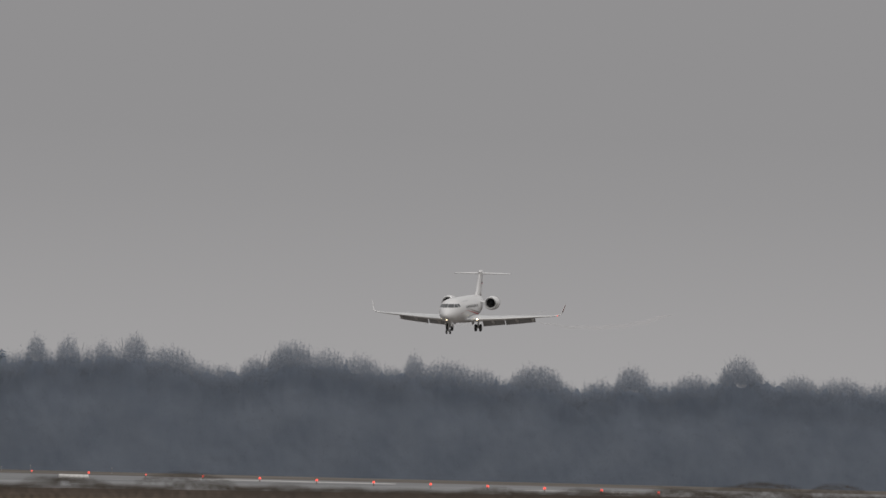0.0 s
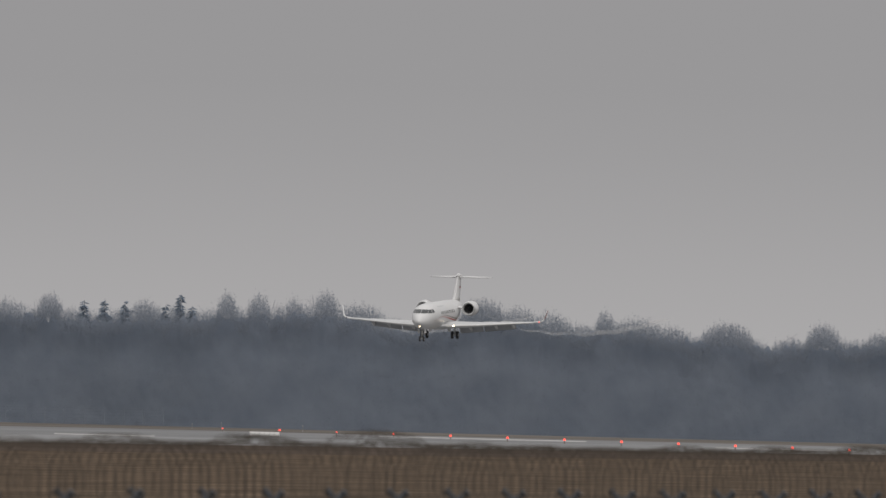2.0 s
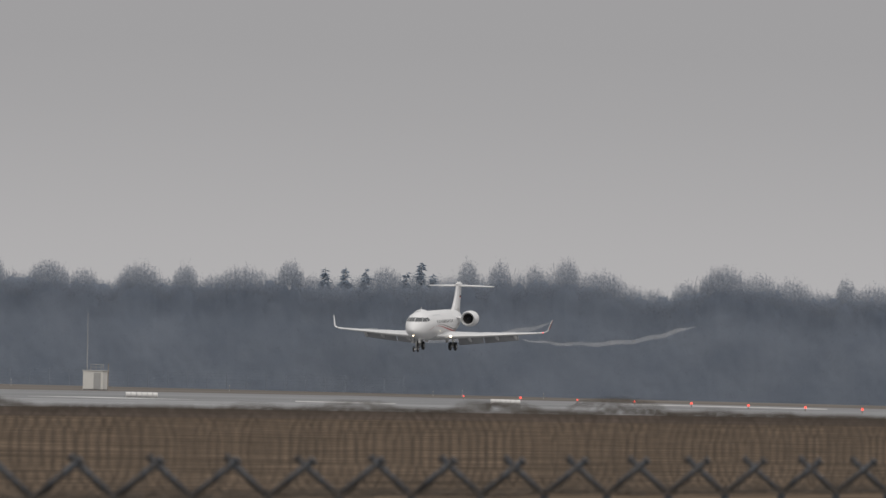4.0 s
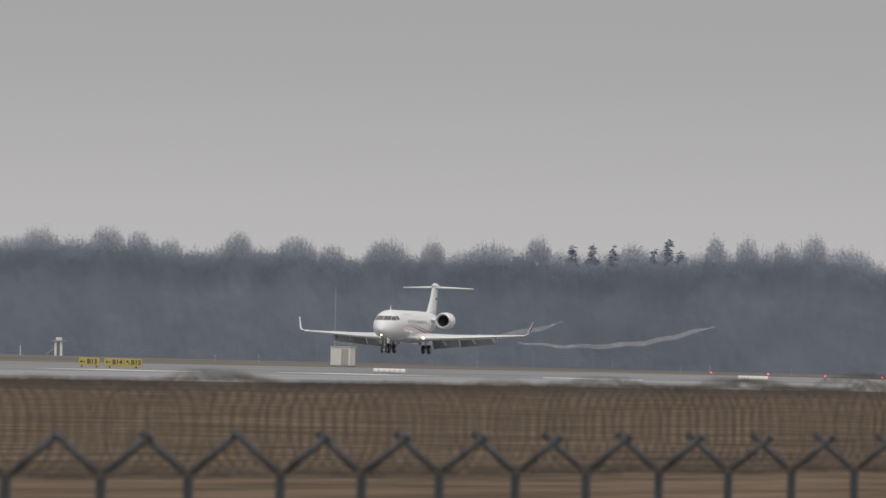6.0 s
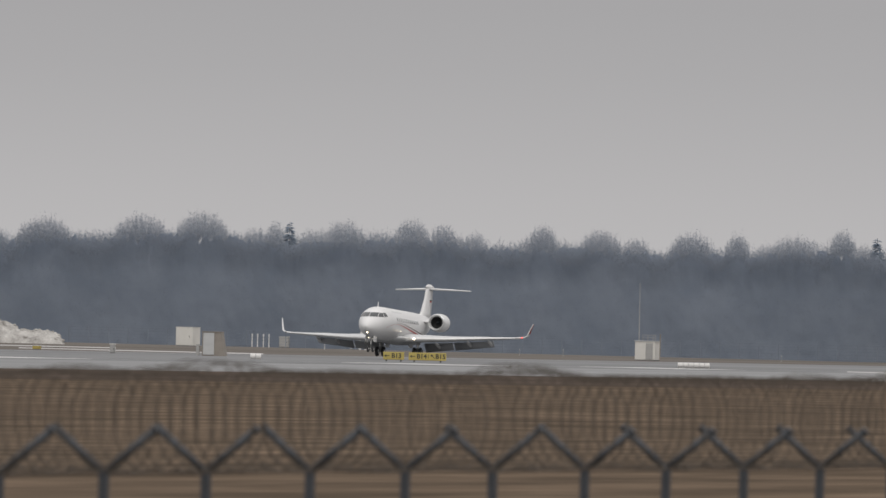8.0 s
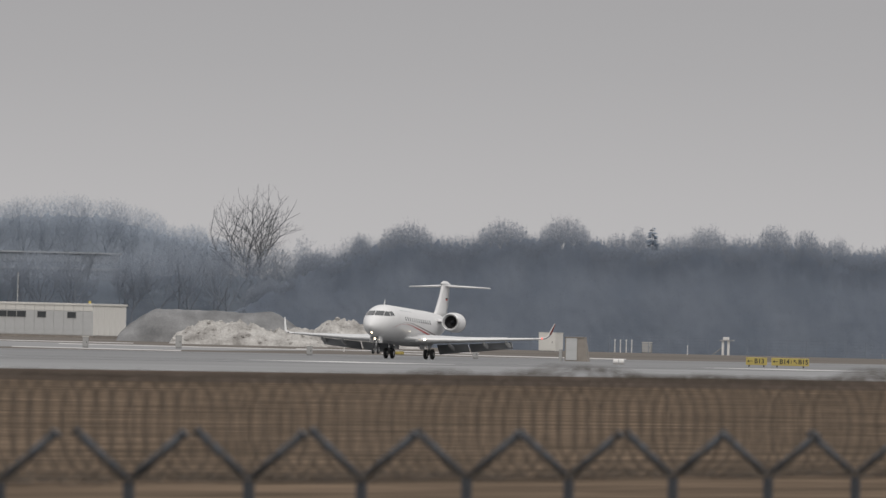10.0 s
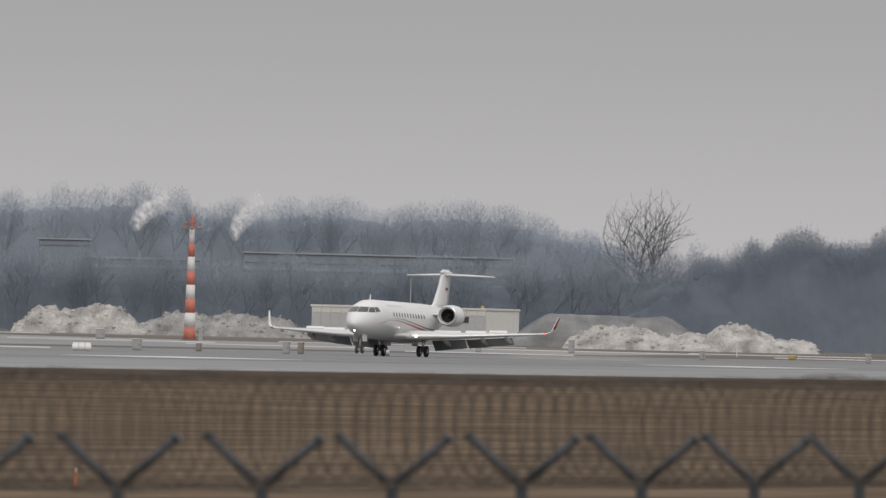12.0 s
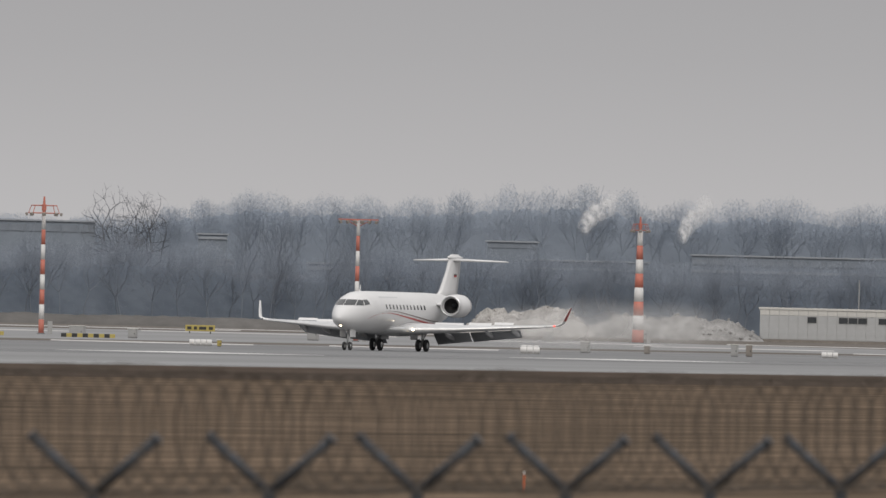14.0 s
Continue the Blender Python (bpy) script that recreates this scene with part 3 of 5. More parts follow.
# ---- the fence by the camera ----
def build_fence():
    fence = thing("fence", pose(-28.64, 0, 0), "dark grey steel security fence with y-shaped posts and razor coil", "fence")
    post = box(-0.03, 0.03, -0.03, 0.03, 0, 1.56, 0.006)
    arm = bmesh.new()
    add_rod(arm, (0, 0, 1.54), (0.335, 0, 1.83), 0.027, 0.027, 8)
    cap = rod((0.325, 0, 1.822), (0.343, 0, 1.838), 0.033, 0.033, 8)
    meshes = mesh_of("post", post, STEEL), mesh_of("arm", arm, STEEL, True), mesh_of("arm_cap", cap, STEEL)
    bearings = [21.177, 20.477, 19.787, 19.177, 18.677, 18.163, 17.677, 17.217, 16.777, 16.367, 15.987, 15.617, 15.262, 14.914, 14.584, 14.277, 13.973, 13.695, 13.425, 13.165,
                12.912, 12.669, 12.434, 12.213, 11.994, 11.776, 11.587, 11.397, 11.214, 11.04, 10.859, 10.687, 10.517, 10.357, 10.197, 10.047, 9.897, 9.747]
    for b in bearings:
        y = 28.64 / math.tan(radians(b))
        lean = random.uniform(-0.8, 0.8)
        p = new("post", meshes[0])
        p.parent, p.matrix_basis = fence, pose(0, y, 0, 0, lean, 0)
        for turn in (0, 180):
            a = new("arm", meshes[1])
            a.parent, a.matrix_basis = p, pose(0, 0, 0, 0, 0, turn)
            c = new("arm_cap", meshes[2])
            c.parent, c.matrix_basis = p, pose(0, 0, 0, 0, 0, turn)
    part("line_wire", rod((0, 65, 1.1), (0, 172, 1.1), 0.0022, 0.0022, 5), WIRE, fence)
    # two razor coils lying in the arms, the loops flattened at their sides
    n = 26
    for phase, pitch, seed in ((0, 0.33, 2), (0.5, 0.34, 8)):
        rng = random.Random(seed)
        pts = []
        loops = int(105 / pitch)
        wob = [(rng.uniform(-0.015, 0.015), rng.uniform(-0.02, 0.015), rng.uniform(0.95, 1.03), rng.uniform(-0.03, 0.03)) for _ in range(loops + 2)]
        for k in range(loops * n):
            i, u = divmod(k, n)
            m = [p + (q - p) * u / n for p, q in zip(wob[i], wob[i + 1])]
            t = 2 * math.pi * (u / n + phase)
            along = pitch * (k / n)
            far = min(1, max(0, (along - 25) / 35))
            r = (0.30 + 0.02 * far) * m[2]
            c, sn = math.cos(t), math.sin(t)
            wide = math.copysign(abs(c) ** 0.55, c)
            # here and there a few loops have sprung up
            loose = max(0, noise.noise(Vector((along * 0.32, seed * 0.13, 1.7))) - 0.1) * (0.08 + 0.85 * far if sn > 0 else 0.1)
            pts.append(Vector((m[0] + r * wide, 66 + along + m[3], 1.86 + 0.025 * far + m[1] + r * (1.05 + loose) * sn)))
        quick("razor_coil", *seg_mesh([(pts[k], pts[k + 1], 0.0043, 0.0043, 0) for k in range(len(pts) - 1)], 0.001), WIRE, fence, "loose coil of thin razor wire")
        bs = []
        for k in range(0, len(pts) - 1, 2):
            d = (pts[k + 1] - pts[k]).normalized()
            sd = d.cross(Vector((0, 1, 0.2))).normalized()
            bs.append((pts[k] - sd * 0.014, pts[k] + sd * 0.014, 0.004, 0.002, 0))
        tagged(quick("barb", *seg_mesh(bs, 0.001), WIRE, fence, "small razor barbs"), kind="stuff")


build_fence()


# ---- the jet ----
STATIONS = [(-12.514, 2.06, 0.03, 0.03), (-12.452, 2.06, 0.17, 0.17), (-12.231, 2.08, 0.38, 0.37), (-11.877, 2.12, 0.58, 0.56), (-11.434, 2.18, 0.77, 0.75), (-10.903, 2.27, 0.95, 0.94), (-10.372, 2.37, 1.09, 1.1),
            (-9.753, 2.45, 1.2, 1.22), (-9.044, 2.49, 1.29, 1.31), (-7.982, 2.5, 1.345, 1.345), (-4, 2.5, 1.345, 1.345), (0, 2.5, 1.345, 1.345), (2.0, 2.5, 1.34, 1.34),
            (4.0, 2.56, 1.25, 1.28), (6.0, 2.7, 1.08, 1.12), (8.0, 2.9, 0.82, 0.88), (9.6, 3.05, 0.55, 0.6), (10.8, 3.18, 0.3, 0.34), (11.3, 3.22, 0.12, 0.14)]


def hull(y, ang, out=0.0):
    """A point of the fuselage skin; ang in degrees from the port side (+X) up."""
    for (ya, za, wa, ha), (yb, zb, wb, hb) in zip(STATIONS, STATIONS[1:]):
        if ya <= y <= yb:
            k = (y - ya) / (yb - ya)
            z, w, h = za + (zb - za) * k, wa + (wb - wa) * k, ha + (hb - ha) * k
            break
    c, s = math.cos(radians(ang)), math.sin(radians(ang))
    return Vector(((w + out) * c, y, z + (h + out) * s))


def skin_patch(corners, out=0.008, n=8, m=4):
    """A patch laid on the fuselage between four (y, angle) corners."""
    bm = bmesh.new()
    (a, b, c, d) = corners
    grid = []
    for i in range(n + 1):
        u = i / n
        row = []
        for j in range(m + 1):
            w = j / m
            y = (a[0] * (1 - u) + b[0] * u) * (1 - w) + (d[0] * (1 - u) + c[0] * u) * w
            g = (a[1] * (1 - u) + b[1] * u) * (1 - w) + (d[1] * (1 - u) + c[1] * u) * w
            row.append(bm.verts.new(hull(y, g, out)))
        grid.append(row)
    for i in range(n):
        for j in range(m):
            bm.faces.new((grid[i][j], grid[i + 1][j], grid[i + 1][j + 1], grid[i][j + 1]))
    bmesh.ops.recalc_face_normals(bm, faces=bm.faces)
    return bm


def front_patch(corners, out=0.012, n=6):
    """A pane on the nose between four (x, z) corners seen from ahead."""
    bm = bmesh.new()
    grid = []
    for i in range(n + 1):
        row = []
        for j in range(n + 1):
            u, w = i / n, j / n
            x, z = [(corners[0][k] * (1 - u) + corners[1][k] * u) * (1 - w) + (corners[3][k] * (1 - u) + corners[2][k] * u) * w for k in (0, 1)]
            y = -12.5
            while y < -8.0:
                top = hull(y, 90)
                mid = hull(y, 0)
                if (x / mid.x) ** 2 + ((z - mid.z) / (top.z - mid.z)) ** 2 <= 1:
                    break
                y += 0.01
            row.append(bm.verts.new((x * 1.004, y - out, z + out)))
        grid.append(row)
    for i in range(n):
        for j in range(n):
            bm.faces.new((grid[i][j], grid[i + 1][j], grid[i + 1][j + 1], grid[i][j + 1]))
    bmesh.ops.recalc_face_normals(bm, faces=bm.faces)
    return bm


SWEEP = [(-9.9, -19.0), (-9.0, -10.0), (-8.0, -4.0), (-6.2, 0.0), (-4.5, -3.5), (-2.0, -12.0), (0.0, -19.0), (2.5, -28.0), (4.8, -37.0)]


def sweep(y):
    for (ya, a), (yb, b) in zip(SWEEP, SWEEP[1:]):
        if ya <= y <= yb:
            return a + (b - a) * (y - ya) / (yb - ya)
    return SWEEP[-1][1]


FOIL = [(1, 0.0), (0.85, 0.035), (0.65, 0.075), (0.42, 0.095), (0.2, 0.085), (0.07, 0.055), (0.0, 0.0), (0.05, -0.03), (0.2, -0.045), (0.5, -0.035), (0.8, -0.012)]


def foil_ring(x, y0, y1, z, thick=1.0, up=(0, 0, 1)):
    up = Vector(up)
    return [Vector((x, y0 + (y1 - y0) * u, z)) + up * (v * (y1 - y0) * thick) for u, v in FOIL]


def panel_wing(rings):
    return loft(bmesh.new(), rings)


def wheel(parent, x, y, z, r, w, name="wheel"):
    prof = [(-w / 2, r * 0.55), (-w / 2, r * 0.86), (-w * 0.32, r), (w * 0.32, r), (w / 2, r * 0.86), (w / 2, r * 0.55)]
    bm = lathe(prof, (0, 0, 0), 20)
    bmesh.ops.rotate(bm, verts=bm.verts, cent=(0, 0, 0), matrix=Matrix.Rotation(radians(90), 3, "Z"))
    t = part(name, bm, RUBBER, parent, "black rubber tyre", True, pose(x, y, z))
    hub = lathe([(-w * 0.4, 0.001), (-w * 0.45, r * 0.3), (-w * 0.38, r * 0.57), (w * 0.38, r * 0.57), (w * 0.45, r * 0.3), (w * 0.4, 0.001)], (0, 0, 0), 16)
    bmesh.ops.rotate(hub, verts=hub.verts, cent=(0, 0, 0), matrix=Matrix.Rotation(radians(90), 3, "Z"))
    part("rim", hub, METAL, t, "pale metal rim", True)
    return t


def build_jet():
    jet = thing("aircraft", pose(-349, 1028, 0.03), "white twin-engine business jet with t-tail, winglets and red stripes", "aircraft")
    n = 40
    rings = []
    for i, (ya, za, wa, ha) in enumerate(STATIONS):
        rings.append([(wa * math.cos(2 * math.pi * k / n), ya, za + ha * math.sin(2 * math.pi * k / n)) for k in range(n)])
    body = part("fuselage", loft(bmesh.new(), rings), WHITE, jet, "glossy white fuselage", True)
    # belly fairing
    br = []
    for y, w, d in ((-5.2, 0.5, 0.1), (-4.4, 1.15, 0.32), (-3.0, 1.55, 0.45), (0.0, 1.65, 0.5), (2.6, 1.45, 0.42), (3.8, 0.9, 0.2), (4.4, 0.4, 0.08)):
        br.append([(w * math.cos(t), y, 1.45 + (0.25 if math.sin(t) > 0 else d) * math.sin(t)) for t in [2 * math.pi * k / 20 for k in range(20)]])
    part("belly_fairing", loft(bmesh.new(), br), PALE, jet, "grey belly fairing", True)
    # cockpit glazing: two front panes and one side pane each side
    for s in (1, -1):
        f = (lambda a: a) if s > 0 else (lambda a: 180 - a)
        for pane in (((0.02, 2.90), (0.64, 2.90), (0.60, 3.27), (0.02, 3.28)), ((0.67, 2.90), (1.0, 2.90), (0.84, 3.24), (0.63, 3.265))):
            part("window", front_patch([(x * s, z) for x, z in pane]), PANE, body, "dark cockpit pane", True)
        part("window", skin_patch([(-10.12, f(26)), (-9.44, f(24)), (-9.49, f(41)), (-9.97, f(45))], 0.012, 4, 4), PANE, body, "dark cockpit side pane", True)
        for k in range(12):
            y = -6.7 + 0.70 * k
            part("window", skin_patch([(y, f(9)), (y + 0.25, f(9)), (y + 0.25, f(22)), (y, f(22))], 0.008, 2, 4), PANE, body, "small dark cabin window", True)
        part("passenger_door", skin_patch([(-8.5, f(-33)), (-7.6, f(-33)), (-7.6, f(33)), (-8.5, f(33))], 0.005, 4, 10), WHITE, body, "", True)
        # cheat lines sweeping from the wing root to the tail
        for mat, lab, lo, wd in ((RED, "red swept stripe", -2.0, 5.2), (WINE, "thin dark swept stripe", 6.5, 3.2)):
            bm = bmesh.new()
            prev = None
            for i in range(36):
                y = -9.85 + 14.6 * i / 35
                u = i / 35
                c = sweep(y) + lo * min(1, u * 2.5)
                h = wd * (0.12 + 0.88 * max(0, min(1, (u - 0.2) * 2.5)))
                row = [bm.verts.new(hull(y, f(c + h * w / 3 - h / 2), 0.006)) for w in range(4)]
                if prev:
                    for w in range(3):
                        bm.faces.new((prev[w], row[w], row[w + 1], prev[w + 1]))
                prev = row
            bmesh.ops.recalc_face_normals(bm, faces=bm.faces)
            part("stripe", bm, mat, body, lab, True)
        # writing too faint to read above the windows
        part("lettering", skin_patch([(-7.2, f(44)), (-3.4, f(44)), (-3.4, f(49)), (-7.2, f(49))], 0.006, 8, 2), PALE, body, "faint grey lettering bar", True)
    part("antenna", rod((0, -8.3, 3.8), (0, -8.15, 4.25), 0.05, 0.015), WHITE, body)
    part("nose_lamp", lathe([(-0.05, 0.001), (-0.05, 0.06), (0.05, 0.072), (0.06, 0.001)], (0, -11.93, 1.60), 14), LAMP_WARM, body, "bright taxi lamp under the nose")
    for s in (1, -1):
        part("side_lamp", lathe([(-0.04, 0.001), (-0.03, 0.035), (0.04, 0.04), (0.05, 0.001)], (1.28 * s, -5.1, 1.95), 10), LAMP_SOFT, body, "small glowing inspection lamp")

    for s in (1, -1):
        # wing
        w = part("wing", panel_wing([foil_ring(0.9 * s, -3.9, 2.1, 1.32), foil_ring(1.6 * s, -3.2, 2.0, 1.36), foil_ring(4.3 * s, -1.5, 1.75, 1.47, 1.05),
                                     foil_ring(7.2 * s, 0.02, 2.2, 1.64, 0.95), foil_ring(9.55 * s, 1.28, 2.62, 1.80, 0.85)]), PALE, jet, "pale grey swept wing", True)
        part("leading_edge", loft(bmesh.new(), [[Vector((x * s, y - 0.02 + 0.11 * math.cos(t) - 0.02, z + hh * math.sin(t))) for t in [math.pi * k / 4 - math.pi / 2 + math.pi for k in range(5)]]
                                                for x, y, z, hh in ((1.7, -3.1, 1.37, 0.19), (4.3, -1.47, 1.48, 0.13), (9.5, 1.27, 1.80, 0.05))], False, False), METAL, w, "bright bare-metal leading edge", True)
        tip = []
        for x, y0, y1, z, up in ((9.55, 1.28, 2.62, 1.80, (0, 0, 1)), (10.1, 1.66, 2.62, 1.86, (-0.25 * s, 0, 0.97)), (10.42, 1.98, 2.66, 2.03, (-0.85 * s, 0, 0.5)),
                                 (10.52, 2.25, 2.82, 2.4, (-1 * s, 0, 0.12)), (10.70, 2.85, 3.15, 3.08, (-1 * s, 0, 0.1))):
            tip.append(foil_ring(x * s, y0, y1, z, 0.9, up))
        wl_ob = part("winglet", panel_wing(tip), WHITE, w, "upturned white winglet with a red outer face", True)
        part("navigation_lamp", lathe([(-0.06, 0.001), (-0.05, 0.05), (0.12, 0.06), (0.14, 0.001)], (10.05 * s, 1.62, 1.87), 10), LAMP_RED if s > 0 else PANE, wl_ob, "small wing-tip lamp")
        if s > 0:
            bm = bmesh.new()
            vs = [bm.verts.new(v) for v in ((10.52, 2.12, 2.2), (10.52, 2.72, 2.2), (10.735, 3.12, 3.07), (10.735, 2.88, 3.07))]
            bm.faces.new(vs)
            bmesh.ops.solidify(bm, geom=bm.faces[:], thickness=0.02)
            part("winglet_panel", bm, RED, wl_ob, "red painted face")
        # flaps, drooped, in two panels
        for x0, x1, ya, yb, za, zb, ch in ((1.75, 4.2, 1.62, 1.5, 1.27, 1.38, 1.2), (4.32, 7.5, 1.48, 2.08, 1.38, 1.62, 1.0)):
            ring = []
            for x, y, z, c in ((x0, ya, za, ch), (x1, yb, zb, ch * 0.8)):
                ring.append([Vector((x * s, y + 0.15 + c * (u * math.cos(radians(38)) + v * math.sin(radians(38))), z - 0.06 - c * (u * math.sin(radians(38)) - v * math.cos(radians(38))))) for u, v in FOIL])
            part("flap", loft(bmesh.new(), ring), FLAPGREY, w, "drooped grey flap panel", True)
        for x in (3.0, 5.6, 7.3):
            yy, zz = 1.0 + 0.18 * (x - 3), 1.26 + 0.07 * (x - 3)
            part("flap_fairing", loft(bmesh.new(), [[(x * s + r * math.cos(t), yy + d, zz - 0.12 * k + r * 1.3 * math.sin(t)) for t in [2 * math.pi * j / 10 for j in range(10)]]
                                                    for k, (d, r) in enumerate(((-0.7, 0.02), (-0.3, 0.11), (0.5, 0.13), (1.1, 0.08), (1.4, 0.01)))]), WHITE, w, "", True)
        part("landing_lamp", lathe([(-0.03, 0.001), (-0.02, 0.075), (0.06, 0.085), (0.08, 0.001)], (1.95 * s, -3.12, 1.42), 14), LAMP_WARM, w, "bright landing lamp in the wing root")
        # engine
        cx, cz = 2.38 * s, 3.02
        nac = part("engine", lathe([(3.35, 0.50), (3.22, 0.58), (3.2, 0.64), (3.3, 0.70), (3.7, 0.745), (4.6, 0.77), (5.2, 0.74), (5.6, 0.66), (5.9, 0.57), (5.85, 0.5)], (cx, 0, cz), 32), WHITE, jet, "white engine nacelle", True)
        part("intake_lip", lathe([(3.5, 0.51), (3.3, 0.53), (3.17, 0.60), (3.15, 0.64), (3.22, 0.69), (3.36, 0.715)], (cx, 0, cz), 32), METAL, nac, "polished intake lip", True)
        part("intake", lathe([(3.4, 0.512), (4.0, 0.50), (4.05, 0.001)], (cx, 0, cz), 28), DARK, nac, "dark intake duct", True)
        part("spinner", lathe([(3.62, 0.001), (3.72, 0.08), (3.95, 0.17), (4.04, 0.17)], (cx, 0, cz), 16), STEEL, nac, "", True)
        part("exhaust", lathe([(5.75, 0.50), (6.15, 0.42), (6.4, 0.36), (6.35, 0.30), (5.9, 0.28), (5.9, 0.001)], (cx, 0, cz), 24), METAL, nac, "bare metal exhaust nozzle", True)
        part("reverser_ring", lathe([(5.2, 0.737), (5.22, 0.75), (5.31, 0.735), (5.33, 0.71)], (cx, 0, cz), 28), WINE, nac, "dark band round the nacelle", True)
        part("pylon", panel_wing([foil_ring(0.95 * s, 3.9, 6.4, 3.1, 0.8), foil_ring(1.75 * s, 3.9, 5.8, 3.05, 0.8)]), WHITE, nac, "", True)
        # tailplane
        tp = part("tailplane", panel_wing([foil_ring(0.03 * s, 10.15, 12.35, 6.02, 0.7), foil_ring(3.15 * s, 11.75, 12.95, 5.98, 0.6)]), WHITE, jet, "white tailplane on top of the fin", True)
        # main gear
        leg = part("main_gear", rod((1.58 * s, 0.05, 1.5), (1.58 * s, 0.0, 0.42), 0.10, 0.085, 10), METAL, jet, "main landing gear leg", True)
        part("axle", rod((1.2 * s, 0, 0.40), (1.96 * s, 0, 0.40), 0.06, 0.06), METAL, leg)
        part("gear_door", box(1.0 * s - 0.03, 1.0 * s + 0.03, -0.7, 0.7, 0.75, 1.3, 0.02), PALE, leg, "grey gear door")
        part("drag_strut", rod((1.58 * s, 0.9, 1.3), (1.58 * s, 0.05, 0.7), 0.05), METAL, leg)
        for dx in (-0.26, 0.26):
            wheel(leg, 1.58 * s + dx, 0, 0.40, 0.40, 0.24)
    # fin with bullet
    fin = part("fin", loft(bmesh.new(), [[Vector((v * c * 0.9, y0 + c * u, z)) for u, v in [(1, 0), (0.7, 0.05), (0.35, 0.07), (0.1, 0.045), (0, 0), (0.1, -0.045), (0.35, -0.07), (0.7, -0.05)]]
                                         for y0, c, z in ((6.5, 5.2, 3.3), (7.9, 3.8, 4.0), (9.1, 3.0, 5.2), (9.75, 2.5, 6.15), (10.05, 1.7, 6.42))]), WHITE, jet, "tall white swept fin", True)
    part("bullet", lathe([(9.5, 0.01), (9.6, 0.08), (10.0, 0.15), (10.8, 0.17), (12.0, 0.12), (12.7, 0.01)], (0, 0, 6.2), 18), WHITE, fin, "", True)
    part("tail_flag", box(0.2, 0.24, 10.3, 10.75, 4.92, 5.02), RED, fin, "small red flag mark")
    part("tail_flag", box(0.2, 0.24, 10.3, 10.75, 5.024, 5.12), BLACK, fin, "small black flag mark")
    part("rudder_line", box(-0.012, 0.012, 11.0, 11.02, 4.0, 5.9), PALE, fin)
    # nose gear
    leg = part("nose_gear", rod((0, -10.35, 1.5), (0, -10.5, 0.3), 0.07, 0.06, 10), METAL, jet, "nose landing gear leg", True)
    part("axle", rod((-0.28, -10.52, 0.27), (0.28, -10.52, 0.27), 0.045), METAL, leg)
    for s in (1, -1):
        wheel(leg, 0.2 * s, -10.52, 0.27, 0.27, 0.16)
        part("gear_door", box(0.34 * s - 0.012, 0.34 * s + 0.012, -11.0, -9.9, 0.85, 1.35, 0.008), WHITE, leg, "white nose gear door")
    # ground spoilers: flush in flight, raised after touchdown
    spoil = []
    for s in (1, -1):
        for x0, x1, y, z, yy in ((2.2, 4.15, 0.55, 1.76, 0.0), (4.45, 6.0, 0.75, 1.80, 0.25), (6.1, 7.4, 1.1, 1.86, 0.25)):
            bm = bmesh.new()
            lo, hi = (0, x1 - x0) if s > 0 else (-(x1 - x0), 0)
            add_box(bm, lo, hi, 0, 0.26, -0.012, 0.012, 0.004)
            ob = part("spoiler", bm, WHITE, jet, "white ground spoiler panel", at=pose(x0 * s, y, z))
            spoil.append((ob, x0 * s, y, z))
    return jet, spoil


JET, SPOILERS = build_jet()


